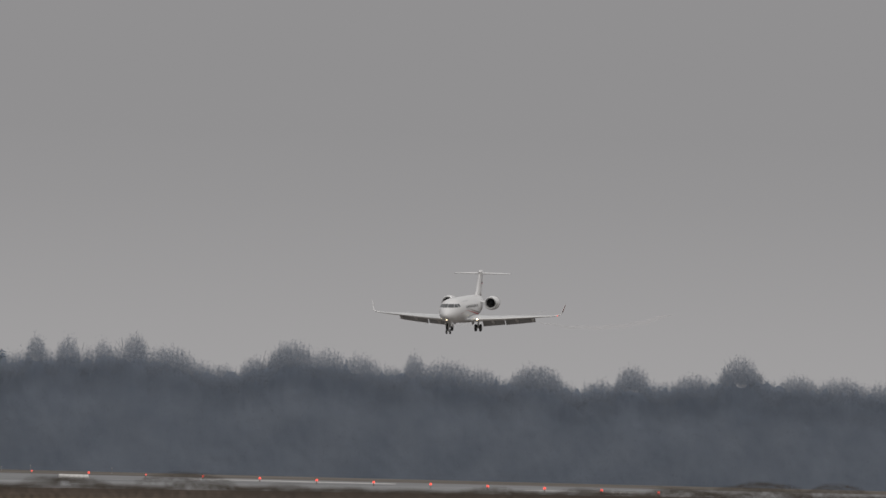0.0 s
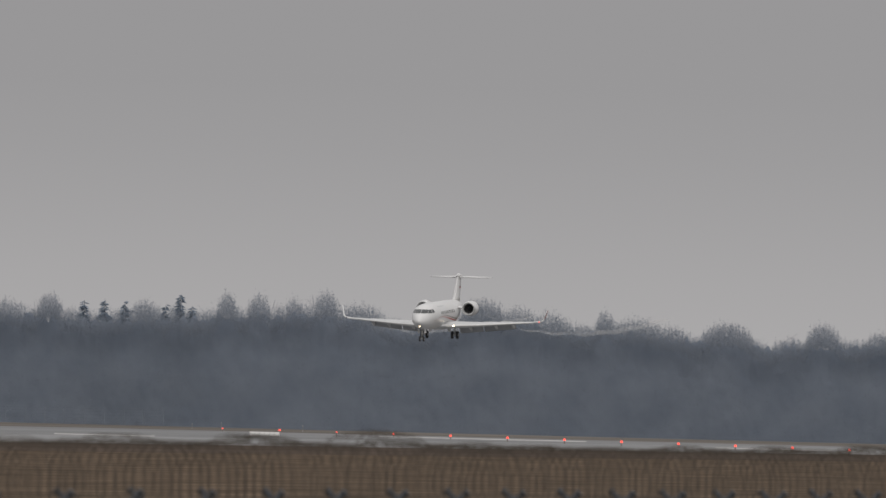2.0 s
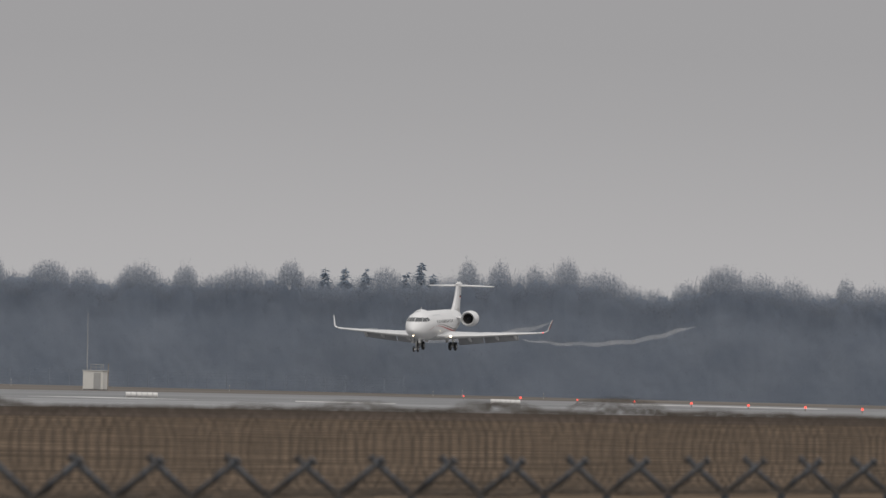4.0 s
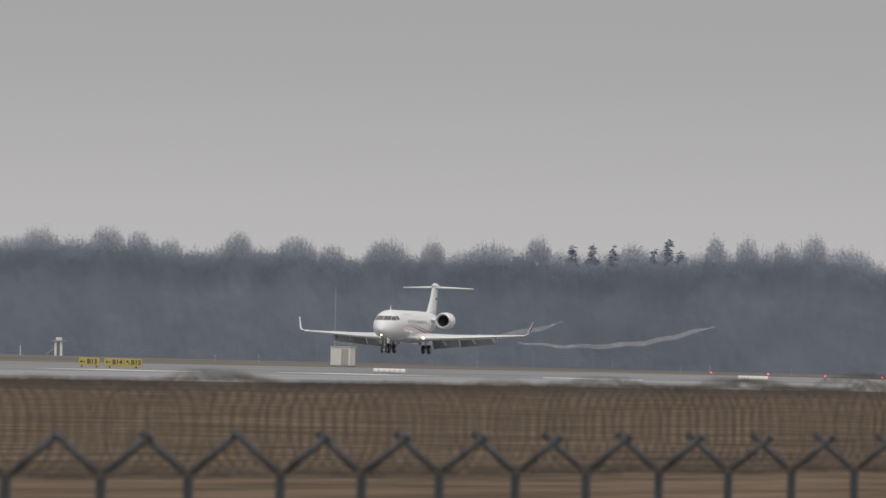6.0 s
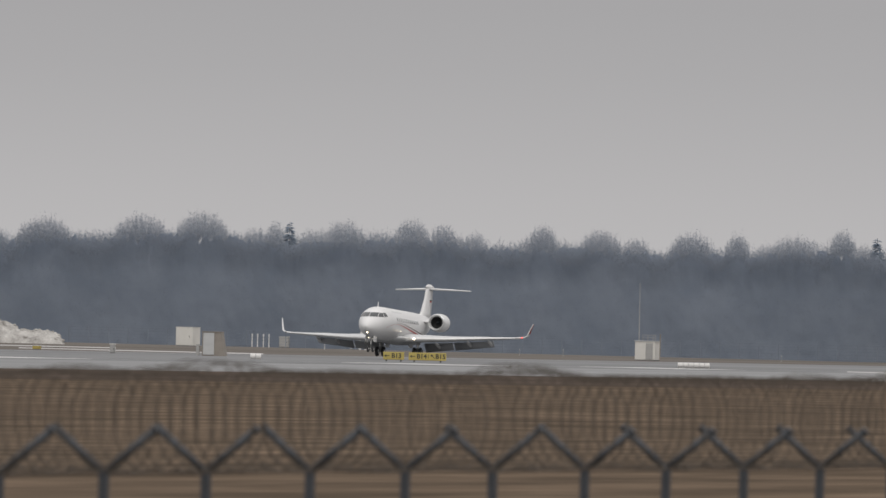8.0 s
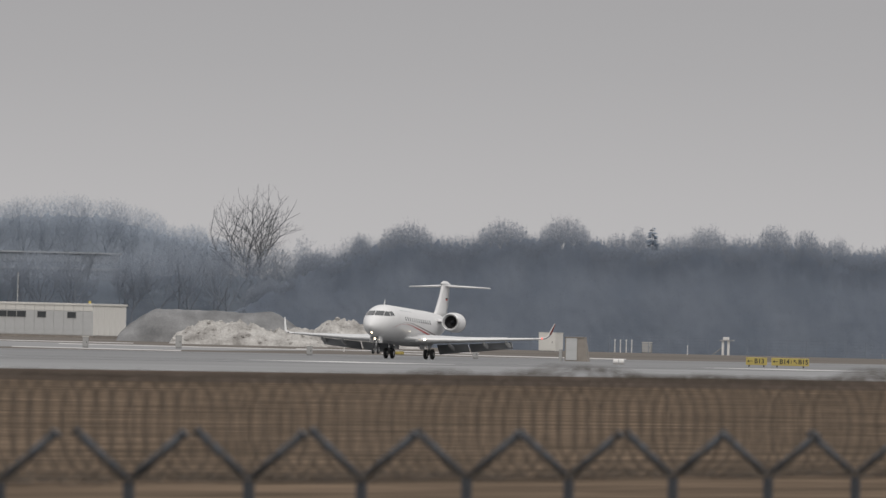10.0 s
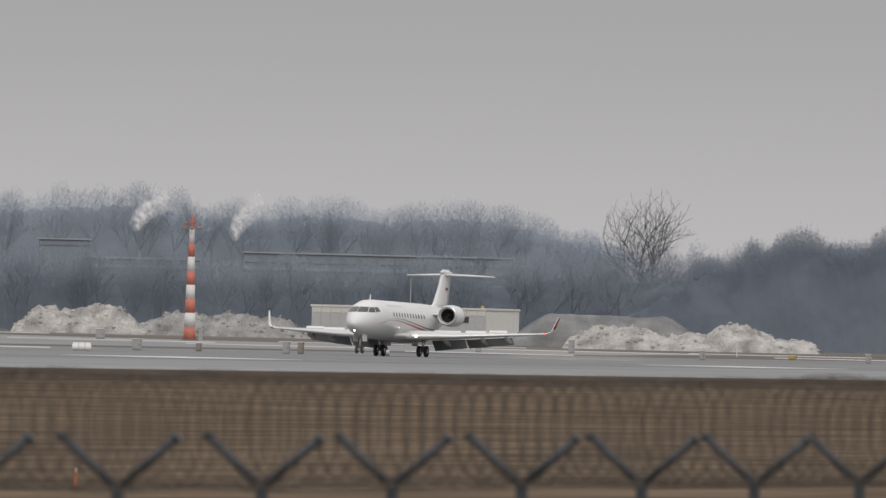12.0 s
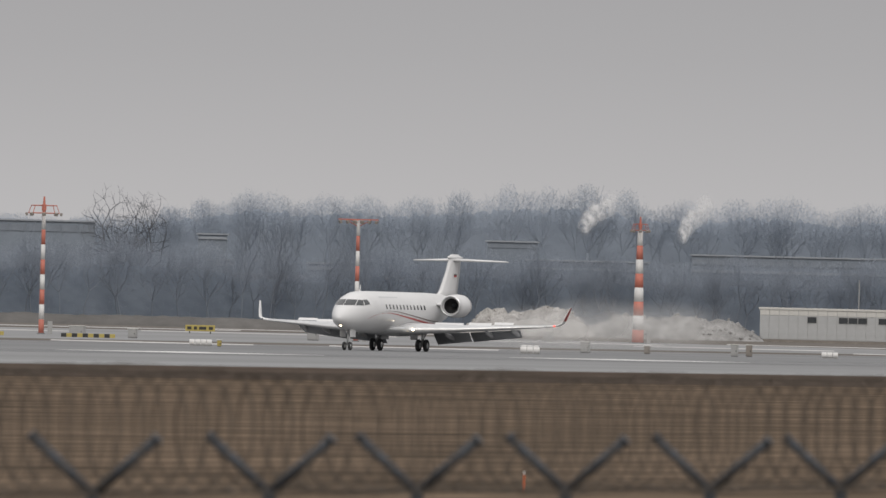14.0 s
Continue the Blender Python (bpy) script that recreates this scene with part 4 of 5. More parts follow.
# ---- things on the airfield ----
def mast(bearing, distance, height, r0, r1, head, label):
    """A banded floodlight mast; head is 'wide' for a flat bar of lamps, 'ring' for a ring of lamps."""
    m = thing("light_mast", facing(bearing, distance), label, "mast", "red and white masts")
    top = height * 0.985
    for k in range(8):
        za, zb = top * k / 8, top * (k + 1) / 8
        ra, rb = r0 + (r1 - r0) * k / 8, r0 + (r1 - r0) * (k + 1) / 8
        part("band", rod((0, 0, za), (0, 0, zb), ra, rb, 16), SIGNAL_RED if k % 2 == 0 else SIGNAL_WHITE, m, "red painted band" if k % 2 == 0 else "white painted band", True)
    part("foundation", box(-r0 * 1.5, r0 * 1.5, -r0 * 1.5, r0 * 1.5, 0, 0.12, 0.02), CONCRETE, m)
    bm = bmesh.new()
    if head == "wide":
        add_box(bm, -1.7, 1.7, -0.45, -0.37, top + 0.05, top + 0.14)
        add_box(bm, -1.7, 1.7, 0.37, 0.45, top + 0.05, top + 0.14)
        add_box(bm, -1.7, -1.62, -0.45, 0.45, top + 0.05, top + 0.14)
        add_box(bm, 1.62, 1.7, -0.45, 0.45, top + 0.05, top + 0.14)
        for k in range(7):
            add_box(bm, -1.3 + 0.43 * k, -1.24 + 0.43 * k, -0.45, 0.45, top + 0.06, top + 0.12)
        add_rod(bm, (0, 0, top), (-1.2, 0, top + 0.1), 0.05)
        add_rod(bm, (0, 0, top - 0.5), (1.1, 0, top + 0.1), 0.04)
        add_rod(bm, (0, 0, top - 0.5), (-1.1, 0, top + 0.1), 0.04)
        lamps = [(-1.5 + 0.6 * k, s * 0.5, top - 0.12) for k in range(6) for s in (-1, 1)]
    else:
        R = 1.28 if head == "ring" else 0.85
        ring = [(R * math.cos(2 * math.pi * k / 8), R * math.sin(2 * math.pi * k / 8)) for k in range(8)]
        for lev, sc in ((0.12, 1.0), (0.75, 0.82)):
            for k in range(8):
                (xa, ya), (xb, yb) = ring[k], ring[(k + 1) % 8]
                add_rod(bm, (xa * sc, ya * sc, top + lev), (xb * sc, yb * sc, top + lev), 0.05, n=6)
                if k % 2 == 0:
                    add_rod(bm, (0, 0, top + lev), (xa * sc, ya * sc, top + lev), 0.045, n=6)
                if lev < 0.5:
                    add_rod(bm, (xa, ya, top + lev), (xa * 0.82, ya * 0.82, top + 0.75), 0.03, n=6)
        add_rod(bm, (0, 0, top), (0, 0, top + 1.5), 0.16, 0.07, 10)
        add_rod(bm, (0, 0, top + 0.35), (0, 0, top + 0.85), 0.2, 0.18, 12)
        lamps = [(x * 1.12, y * 1.12, top + 0.02) for x, y in ring]
    part("platform", bm, SIGNAL_RED, m, "rusty red lamp platform")
    lamp = bmesh.new()
    add_box(lamp, -0.16, 0.16, -0.1, 0.1, -0.13, 0.13, 0.03)
    me = mesh_of("floodlight", lamp, CABINET_DARK)
    for x, y, z in lamps:
        o = new("floodlight", me)
        o.parent, o.matrix_basis = m, pose(x, y, z, 20, 0, math.degrees(math.atan2(y, x)) + 90)
    bm = box(0.3 + r0, 0.7 + r0, -0.2, 0.2, 0, 1.1, 0.02)
    part("switch_box", bm, CABINET, m, "grey switch box at the foot")
    return m


mast(17.932, 1699, 11.6, 0.62, 0.26, "small", "stout red and white banded light mast on the apron")
mast(18.901, 1394, 10.3, 0.21, 0.14, "wide", "slender red and white banded mast with flat lamp bar")
mast(19.982, 1384, 10.1, 0.23, 0.15, "ring", "slender red and white banded mast with lamp ring")


def build_hall():
    L, W, H = 23.6, 12.5, 4.15
    hall = thing("hall", facing(17.215, 2122, 0, -20.0), "long flat-roofed grey panel hall with small windows", "building")
    wall = part("wall", box(-L / 2, L / 2, 0, W, 0, H, 0.02), PANEL, hall, "grey panelled wall")
    part("plinth", box(-L / 2 - 0.04, L / 2 + 0.04, -0.04, W + 0.04, 0, 0.35), CABINET_DARK, hall, "dark plinth")
    roof = part("roof", box(-L / 2 - 0.15, L / 2 + 0.15, -0.15, W + 0.15, H, H + 0.28, 0.03), PANEL_PALE, hall, "pale flat roof edge")
    n = 18
    me = mesh_of("panel", box(0, L / n - 0.07, -0.05, -0.005, 0.4, H - 0.75, 0.015), PANEL)
    ml = mesh_of("panel", box(0, L / n - 0.07, -0.05, -0.005, H - 0.7, H - 0.02, 0.015), PANEL_PALE)
    for k in range(n):
        for m in (me, ml):
            o = new("panel", m)
            o.parent, o.matrix_basis = wall, pose(-L / 2 + 0.03 + k * L / n, 0, 0)
    me2 = mesh_of("panel", box(0.005, 0.05, 0, W / 6 - 0.06, 0.4, H - 0.05, 0.015), PANEL_END)
    for k in range(6):
        o = new("panel", me2)
        o.parent, o.matrix_basis = wall, pose(L / 2, 0.03 + k * W / 6, 0)
    for x, w in ((-4.7, 1.2), (-0.45, 1.2), (0.85, 1.2), (2.15, 1.2), (4.9, 1.15), (8.95, 1.15)):
        win = part("window", box(x - w / 2, x + w / 2, -0.075, -0.052, H - 1.6, H - 0.85), PANE, wall, "dark window pane")
        fr = bmesh.new()
        for a, b, c, d in ((x - w / 2 - 0.06, x + w / 2 + 0.06, H - 0.85, H - 0.79), (x - w / 2 - 0.06, x + w / 2 + 0.06, H - 1.66, H - 1.6),
                           (x - w / 2 - 0.06, x - w / 2, H - 1.6, H - 0.85), (x + w / 2, x + w / 2 + 0.06, H - 1.6, H - 0.85)):
            add_box(fr, a, b, -0.09, -0.052, c, d)
        part("frame", fr, CABINET, win, "grey window frame")
    bm = rod((L / 2 - 1.0, 1.5, H + 0.28), (L / 2 - 1.0, 1.5, H + 0.62), 0.22, 0.16, 12)
    part("beacon", bm, YELLOW, roof, "yellow beacon on the roof")
    part("flagpole", rod((-L / 2 + 8.6, W + 0.6, 0), (-L / 2 + 8.6, W + 0.6, 8.2), 0.07, 0.05), CABINET, hall, "thin pole behind the hall")


build_hall()


def heap(bearing, distance, width, depth, height, seed, mat, label, turn=0.0, rough=1.0):
    """A ploughed heap of old snow, lumpy, with broken blocks on it."""
    nx, ny = max(24, int(width * 3.2)), max(10, int(depth * 2.2))
    bm = bmesh.new()
    off = Vector((seed * 7.3, seed * 3.1, 0))
    rows = []
    for j in range(ny + 1):
        row = []
        v = j / ny
        for i in range(nx + 1):
            u = i / nx
            x, y = (u - 0.5) * width, (v - 0.5) * depth
            edge = min(1, 5.0 * min(u, 1 - u)) ** 0.6 * math.sin(math.pi * v) ** 0.7
            big = (0.68 if rough > 0.5 else 0.9) + (0.5 if rough > 0.5 else 0.16) * noise.noise(Vector((x * 0.16, y * 0.16, seed)))
            fine = 0.42 * abs(noise.noise(Vector((x * 0.7, y * 0.7, 0)) + off)) + 0.26 * abs(noise.noise(Vector((x * 1.7, y * 1.7, 3)) + off))
            z = edge * (height * big + rough * fine * 1.6) - 0.1
            row.append(bm.verts.new((x + rough * 0.15 * noise.noise(Vector((x, y, 9))), y, max(z, -0.1))))
        rows.append(row)
    for a, b in zip(rows, rows[1:]):
        for i in range(nx):
            bm.faces.new((a[i], a[i + 1], b[i + 1], b[i]))
    rng = random.Random(seed)
    for _ in range(int(width * 2 * rough) if rough > 0.5 else 0):
        p = rows[rng.randint(1, ny // 2 + 1)][rng.randint(1, nx - 1)].co
        s = rng.uniform(0.08, 0.3)
        vs = bmesh.ops.create_icosphere(bm, subdivisions=1, radius=s)["verts"]
        for q in vs:
            q.co = Vector((q.co.x * rng.uniform(0.7, 1.4), q.co.y * rng.uniform(0.7, 1.3), q.co.z * rng.uniform(0.6, 1.1))) + p
    ob = part("snow_bank", bm, mat, at=facing(bearing, distance, 0, turn))
    return tagged(ob, label, "snow heap", "ploughed snow heaps")


heap(18.31, 2105, 17.5, 9, 4.0, 3, SNOW, "broken heap of dirty white ploughed snow", rough=1.7)
heap(17.86, 2125, 27.0, 8, 3.3, 5, GREY_SNOW, "sooty grey heap of old snow beside the hall", rough=1.6)
heap(16.38, 1835, 17.5, 9, 2.9, 7, SNOW, "broad heap of dirty white snow blocks", rough=1.6)
heap(15.98, 1850, 14.0, 9, 3.0, 9, SNOW, "dirty white snow heap with steep end", rough=1.6)
heap(16.16, 1852, 8.0, 8, 2.2, 12, GREY_SNOW, "grey sooty snow heap between white ones")
heap(16.5, 1965, 23.0, 9, 4.3, 15, BANK, "flat-topped bank of dark earth behind the snow", rough=0.35)
heap(20.1, 2165, 120.0, 8, 1.5, 17, SOIL, "long low brown earth bank along the apron", rough=0.3)


def snow_strip(bearing, distance, length, width, seed, turn=0.0):
    rng = random.Random(seed)
    bm = bmesh.new()
    n = 22
    a = [bm.verts.new(((k / n - 0.5) * length, -width * (0.35 + 0.65 * rng.random()) * math.sin(math.pi * (k + 0.3) / (n + 0.6)), 0.03)) for k in range(n + 1)]
    b = [bm.verts.new(((k / n - 0.5) * length, width * (0.35 + 0.65 * rng.random()) * math.sin(math.pi * (k + 0.3) / (n + 0.6)), 0.03)) for k in range(n + 1)]
    c = [bm.verts.new(((k / n - 0.5) * length, 0, 0.10)) for k in range(n + 1)]
    for k in range(n):
        bm.faces.new((a[k], a[k + 1], c[k + 1], c[k]))
        bm.faces.new((c[k], c[k + 1], b[k + 1], b[k]))
    ob = part("snow_patch", bm, PATCH_SNOW, at=facing(bearing, distance, 0, turn))
    tagged(ob, "thin strip of melting snow on the ground", "snow", "melting snow strips")


for i, (b, d, ln, w) in enumerate(((19.9, 1900, 40, 22), (18.9, 2000, 34, 20), (19.2, 1700, 26, 12), (20.3, 1560, 24, 14), (18.2, 1600, 20, 10), (17.6, 1500, 18, 9), (16.6, 1600, 24, 13), (17.2, 1750, 26, 12),
                                   (15.9, 1640, 18, 12), (16.9, 1380, 14, 8), (15.5, 1500, 22, 10), (11.6, 1610, 20, 14), (10.6, 1440, 10, 10), (12.9, 1330, 8, 5), (18.7, 1180, 12, 5), (19.6, 1150, 14, 6))):
    snow_strip(b, d, ln, w, 60 + i)


def cabinet(bearing, distance, w, h, d, label, mat=CABINET, turn=-12.0, name="cabinet", base=0.0):
    c = thing(name, facing(bearing, distance, base, turn), label, "cabinet", "grey cabinets")
    part("body", box(-w / 2, w / 2, 0, d, 0.08, h, 0.02), mat, c)
    part("plinth", box(-w / 2 + 0.03, w / 2 - 0.03, 0.03, d - 0.03, 0, 0.08), CONCRETE, c)
    part("lid", box(-w / 2 - 0.04, w / 2 + 0.04, -0.04, d + 0.04, h, h + 0.06, 0.015), PANEL_PALE, c, "pale lid")
    door = part("door", box(-w / 2 + 0.06, w / 2 - 0.06, -0.025, -0.002, 0.16, h - 0.1, 0.008), mat, c, "front door panel")
    part("handle", box(w * 0.3, w * 0.3 + 0.04, -0.06, -0.025, h * 0.45, h * 0.58), BLACK, door, "black handle")
    return c


shed = cabinet(15.353, 1955, 2.1, 2.2, 2.6, "grey metal container shed at the wood's edge", PANEL_PALE, -20)
tagged(shed, category="shed")
cabinet(15.011, 2030, 1.15, 1.3, 0.7, "small pale cabinet near the wood")
cabinet(14.916, 2043, 0.85, 1.1, 0.7, "small grey cabinet near the wood")
cabinet(16.62, 1500, 0.5, 1.2, 0.4, "narrow grey cabinet beside the taxiway")
cabinet(16.94, 1430, 0.45, 0.95, 0.4, "narrow grey cabinet beside the taxiway")
cabinet(18.114, 1165, 0.62, 0.8, 0.5, "low grey cabinet by the runway edge")
cabinet(18.24, 1662, 0.85, 1.0, 0.5, "low grey cabinet on the apron")
cabinet(17.90, 1180, 0.4, 0.6, 0.3, "small brown box by the runway edge", CABINET_DARK)
cabinet(17.6, 1170, 0.45, 0.85, 0.4, "grey cabinet by the runway edge")
cabinet(17.55, 1172, 0.4, 0.85, 0.35, "brown cabinet by the runway edge", CABINET_DARK)
cabinet(15.6, 1360, 0.4, 0.75, 0.4, "small pale cabinet by the runway edge")
cabinet(16.17, 1330, 0.4, 0.75, 0.4, "small pale cabinet by the runway edge")
cabinet(19.05, 1400, 0.9, 1.0, 0.5, "grey switch cabinet beside the lamp mast")
cabinet(18.83, 1402, 0.7, 0.75, 0.5, "low grey cabinet beside the lamp mast")


def build_dark_cabinet():
    c = thing("transformer_cabinet", facing(15.256, 1354, 0, -10), "grey door cabinet with sloped brown concrete side wall", "cabinet")
    part("door", box(-0.75, 0.15, -0.06, 0, 0.12, 1.9, 0.015), PANEL, c, "pale metal door")
    part("body", box(-0.85, 0.2, 0.002, 1.2, 0, 1.95, 0.02), CABINET_DARK, c, "brown body")
    bm = bmesh.new()
    prof = [(0.2, 0), (1.05, 0), (0.72, 1.95), (0.2, 1.95)]
    loft(bm, [[(x, 0.0, z) for x, z in prof], [(x, 1.2, z) for x, z in prof]])
    part("side_wall", bm, CABINET_DARK, c, "sloping brown side wall")
    part("screen", box(-1.35, -1.1, 0.1, 0.35, 0, 0.95, 0.02), CABINET, c, "low grey side block")
    part("rim", box(-0.88, 0.75, -0.08, 1.22, 1.95, 2.02, 0.01), CABINET_DARK, c, "dark rim")


build_dark_cabinet()


def build_hut():
    h = thing("hut", facing(13.77, 1701, 0, -16), "white equipment hut with rails and a thin aerial", "hut")
    body = part("wall", box(-1.05, 1.05, 0, 2.0, 0.1, 1.95, 0.02), PANEL_PALE, h, "white wall panels")
    part("roof", box(-1.12, 1.12, -0.08, 2.08, 1.95, 2.05, 0.02), PANEL, h, "flat roof")
    part("plinth", box(-1.0, 1.0, 0.05, 1.95, 0, 0.1), CONCRETE, h)
    part("door", box(0.1, 0.85, -0.03, -0.003, 0.15, 1.8, 0.01), CABINET, body, "grey door")
    part("aerial", rod((-0.75, 0.4, 2.05), (-0.78, 0.4, 7.9), 0.05, 0.025), CABINET, h, "thin pale aerial")
    rail = bmesh.new()
    for x in (-0.3, 0.25, 0.8, 1.05):
        add_rod(rail, (x, 0.2, 2.05), (x, 0.2, 2.65), 0.03, n=6)
    add_rod(rail, (-0.3, 0.2, 2.62), (1.05, 0.2, 2.62), 0.03, n=6)
    add_rod(rail, (-0.3, 0.2, 2.35), (1.05, 0.2, 2.35), 0.025, n=6)
    part("rail", rail, CABINET, h, "roof rail")
    part("ladder", rod((1.5, 0.4, 0), (1.5, 0.4, 2.75), 0.06), CABINET_DARK, h, "upright pipe beside the hut")


build_hut()


def build_tower():
    t = thing("instrument_stand", facing(14.738, 2004, 0, -10), "white two-legged instrument stand with platform", "stand")
    for x in (-0.38, 0.3):
        part("leg", box(x - 0.13, x + 0.13, -0.13, 0.13, 0, 1.75, 0.02), SIGNAL_WHITE, t, "white leg")
    part("platform", box(-0.75, 0.95, -0.4, 0.4, 1.75, 1.85, 0.02), CABINET, t)
    part("instrument", box(-0.35, 0.35, -0.25, 0.25, 1.85, 2.2, 0.05), SIGNAL_WHITE, t, "white instrument box")
    part("brace", rod((-1.6, 0, 0.05), (-0.4, 0, 1.0), 0.06), CABINET, t)


build_tower()


def pole(bearing, distance, h, r, label, mat=CABINET, name="pole"):
    p = thing(name, facing(bearing, distance), label, "pole", "thin poles")
    part("shaft", rod((0, 0, 0), (0, 0, h), r, r * 0.8, 8), mat, p)
    part("cap", rod((0, 0, h), (0, 0, h + r * 2.5), r * 1.5, r * 0.7, 8), SIGNAL_WHITE, p, "pale cap")


pole(15.18, 2077, 5.0, 0.055, "thin grey pole at the wood's edge")
for x in (15.120, 15.101, 15.081, 15.062):
    pole(x, 2030, 1.45, 0.07, "short white post near the wood", SIGNAL_WHITE)
for x, h in ((13.30, 0.6), (12.6, 0.5), (14.2, 0.6), (14.05, 0.7), (12.22, 0.6), (12.50, 0.7)):
    pole(x, 1880, h, 0.035, "short pale marker post on the grass")
pole(14.87, 1960, 1.0, 0.05, "short pale marker post on the grass", SIGNAL_WHITE)
pole(16.05, 1560, 1.5, 0.05, "short black and white marker post", SIGNAL_WHITE)
stake = thing("stake", facing(18.31, 236, 0), "thin orange marker stake in the dry grass", "stake")
part("shaft", rod((0, 0, 0), (0, 0, 0.26), 0.016, 0.016), ORANGE, stake, "orange shaft")
part("tip", rod((0, 0, 0.26), (0, 0, 0.31), 0.016, 0.012), SIGNAL_WHITE, stake, "pale tip")


def far_fence(b0, b1, distance, count):
    """A pale wire fence on posts along the edge of the wood."""
    f = thing("boundary_fence", facing((b0 + b1) / 2, distance), "pale wire fence on thin posts before the wood", "fence")
    half = radians(b1 - b0) * distance / 2
    # Posts and wires borrow the haze-tinted wall colour.
    me = mesh_of("post", rod((0, 0, 0), (0, 0, 2.0), 0.04, 0.035, 6), HAZED_WALL)
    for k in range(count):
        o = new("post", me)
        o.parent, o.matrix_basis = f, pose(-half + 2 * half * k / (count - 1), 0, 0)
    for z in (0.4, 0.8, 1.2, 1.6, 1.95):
        part("line_wire", rod((-half, -0.05, z), (half, -0.05, z), 0.012, 0.012, 4), HAZED_WALL, f)


far_fence(12.7, 15.75, 2022, 46)


def barrel_light(bearing, distance, w, label, turn=0.0):
    b = thing("runway_marker", facing(bearing, distance, 0, turn), label, "marker", "white runway markers")
    n = max(2, round(w / 0.42))
    me = mesh_of("segment", rod((0, 0, 0.26), (w / n - 0.04, 0, 0.26), 0.21, 0.21, 14), SIGNAL_WHITE, False)
    for k in range(n):
        o = new("segment", me)
        o.parent, o.matrix_basis = b, pose(-w / 2 + k * w / n, 0, 0)
    part("foot", box(-w / 2, w / 2, -0.12, 0.12, 0, 0.07), CABINET, b)


barrel_light(15.105, 1260, 0.85, "short white drum marker by the runway")
barrel_light(13.60, 1340, 2.6, "row of white drum markers by the runway", 3)
barrel_light(19.432, 1090, 1.5, "white drum marker lying by the runway")
barrel_light(18.30, 1180, 1.3, "white drum marker lying by the runway")
barrel_light(17.27, 1190, 1.2, "white drum marker lying by the runway")
barrel_light(18.30, 1100, 1.3, "white drum marker lying by the runway")
barrel_light(12.35, 1440, 2.6, "row of white drum markers by the runway", 3)


def barrier(bearing, distance, w, label):
    b = thing("barrier", facing(bearing, distance), label, "barrier", "yellow and black barriers")
    n = max(4, int(w / 0.42))
    ma, mb = mesh_of("block", box(0, w / n - 0.01, -0.15, 0.15, 0, 0.32, 0.03), YELLOW), mesh_of("block", box(0, w / n - 0.01, -0.15, 0.15, 0, 0.32, 0.03), BLACK)
    for k in range(n):
        o = new("block", ma if k % 2 else mb)
        o.parent, o.matrix_basis = b, pose(-w / 2 + k * w / n, 0, 0)


barrier(19.82, 1292, 4.2, "low yellow and black striped barrier on the apron")
barrier(20.14, 1300, 1.4, "low yellow and black striped barrier on the apron")
cabinet(19.86, 1302, 1.2, 0.85, 0.6, "grey cabinet behind the striped barrier")
cabinet(19.67, 1302, 0.65, 0.75, 0.6, "small grey cabinet behind the striped barrier")
cabinet(20.16, 1310, 0.8, 0.8, 0.6, "grey cabinet behind the striped barrier")
cabinet(19.37, 1080, 0.25, 0.45, 0.25, "small yellow post box by the runway", YELLOW)
cabinet(15.86, 1450, 0.7, 0.35, 0.4, "low yellow marker box by the taxiway", YELLOW)


def taxi_sign(bearing, distance, w, h, words, label, base=0.18):
    s = thing("taxiway_sign", facing(bearing, distance), label, "sign", "yellow taxiway signs")
    board = part("board", box(-w / 2, w / 2, 0, 0.12, base, base + h, 0.02), YELLOW, s, "yellow board")
    for x in (-w * 0.35, w * 0.35):
        part("leg", box(x - 0.05, x + 0.05, 0.03, 0.09, 0, base), BLACK, s, "short leg")
    for kind, x, v in words:
        if kind == "text":
            cu = bpy.data.curves.new("writing", "FONT")
            cu.body, cu.size, cu.align_x, cu.align_y, cu.extrude, cu.offset = v, h * 0.85, "CENTER", "CENTER", 0.004, 0.012
            cu.materials.append(BLACK)
            t = new("writing", cu)
            t.parent, t.matrix_basis = board, pose(x, -0.008, base + h / 2, 90, 0, 0)
        elif kind == "bar":
            part("bar", box(x - v / 2, x + v / 2, -0.012, -0.002, base + h * 0.25, base + h * 0.75), BLACK, board, "dark bar")
        else:
            bm = bmesh.new()
            add_box(bm, -0.16, 0.2, -0.012, -0.002, -0.025, 0.025)
            vs = [bm.verts.new(p) for p in ((-0.24, -0.012, 0), (-0.08, -0.012, 0.12), (-0.08, -0.012, -0.12))]
            bm.faces.new(vs)
            bmesh.ops.rotate(bm, verts=bm.verts, cent=(0, 0, 0), matrix=Matrix.Rotation(radians(v), 3, "Y"))
            part("arrow", bm, BLACK, board, "black arrow", at=pose(x, 0, base + h / 2))


taxi_sign(14.632, 1308, 1.65, 0.6, [("arrow", -0.5, 0), ("text", 0.22, "B13")], "yellow taxiway sign reading B13 beside the runway")
taxi_sign(14.516, 1306, 2.95, 0.6, [("arrow", -1.15, 0), ("text", -0.45, "B14"), ("bar", 0.08, 0.04), ("arrow", 0.42, 45), ("text", 1.02, "B15")], "yellow taxiway sign reading B14 and B15")
taxi_sign(19.436, 1629, 2.9, 0.6, [("bar", -1.05, 0.4), ("bar", -0.45, 0.3), ("bar", 0.25, 0.7), ("bar", 1.05, 0.4)], "yellow taxiway sign with worn dark writing", 0.25)


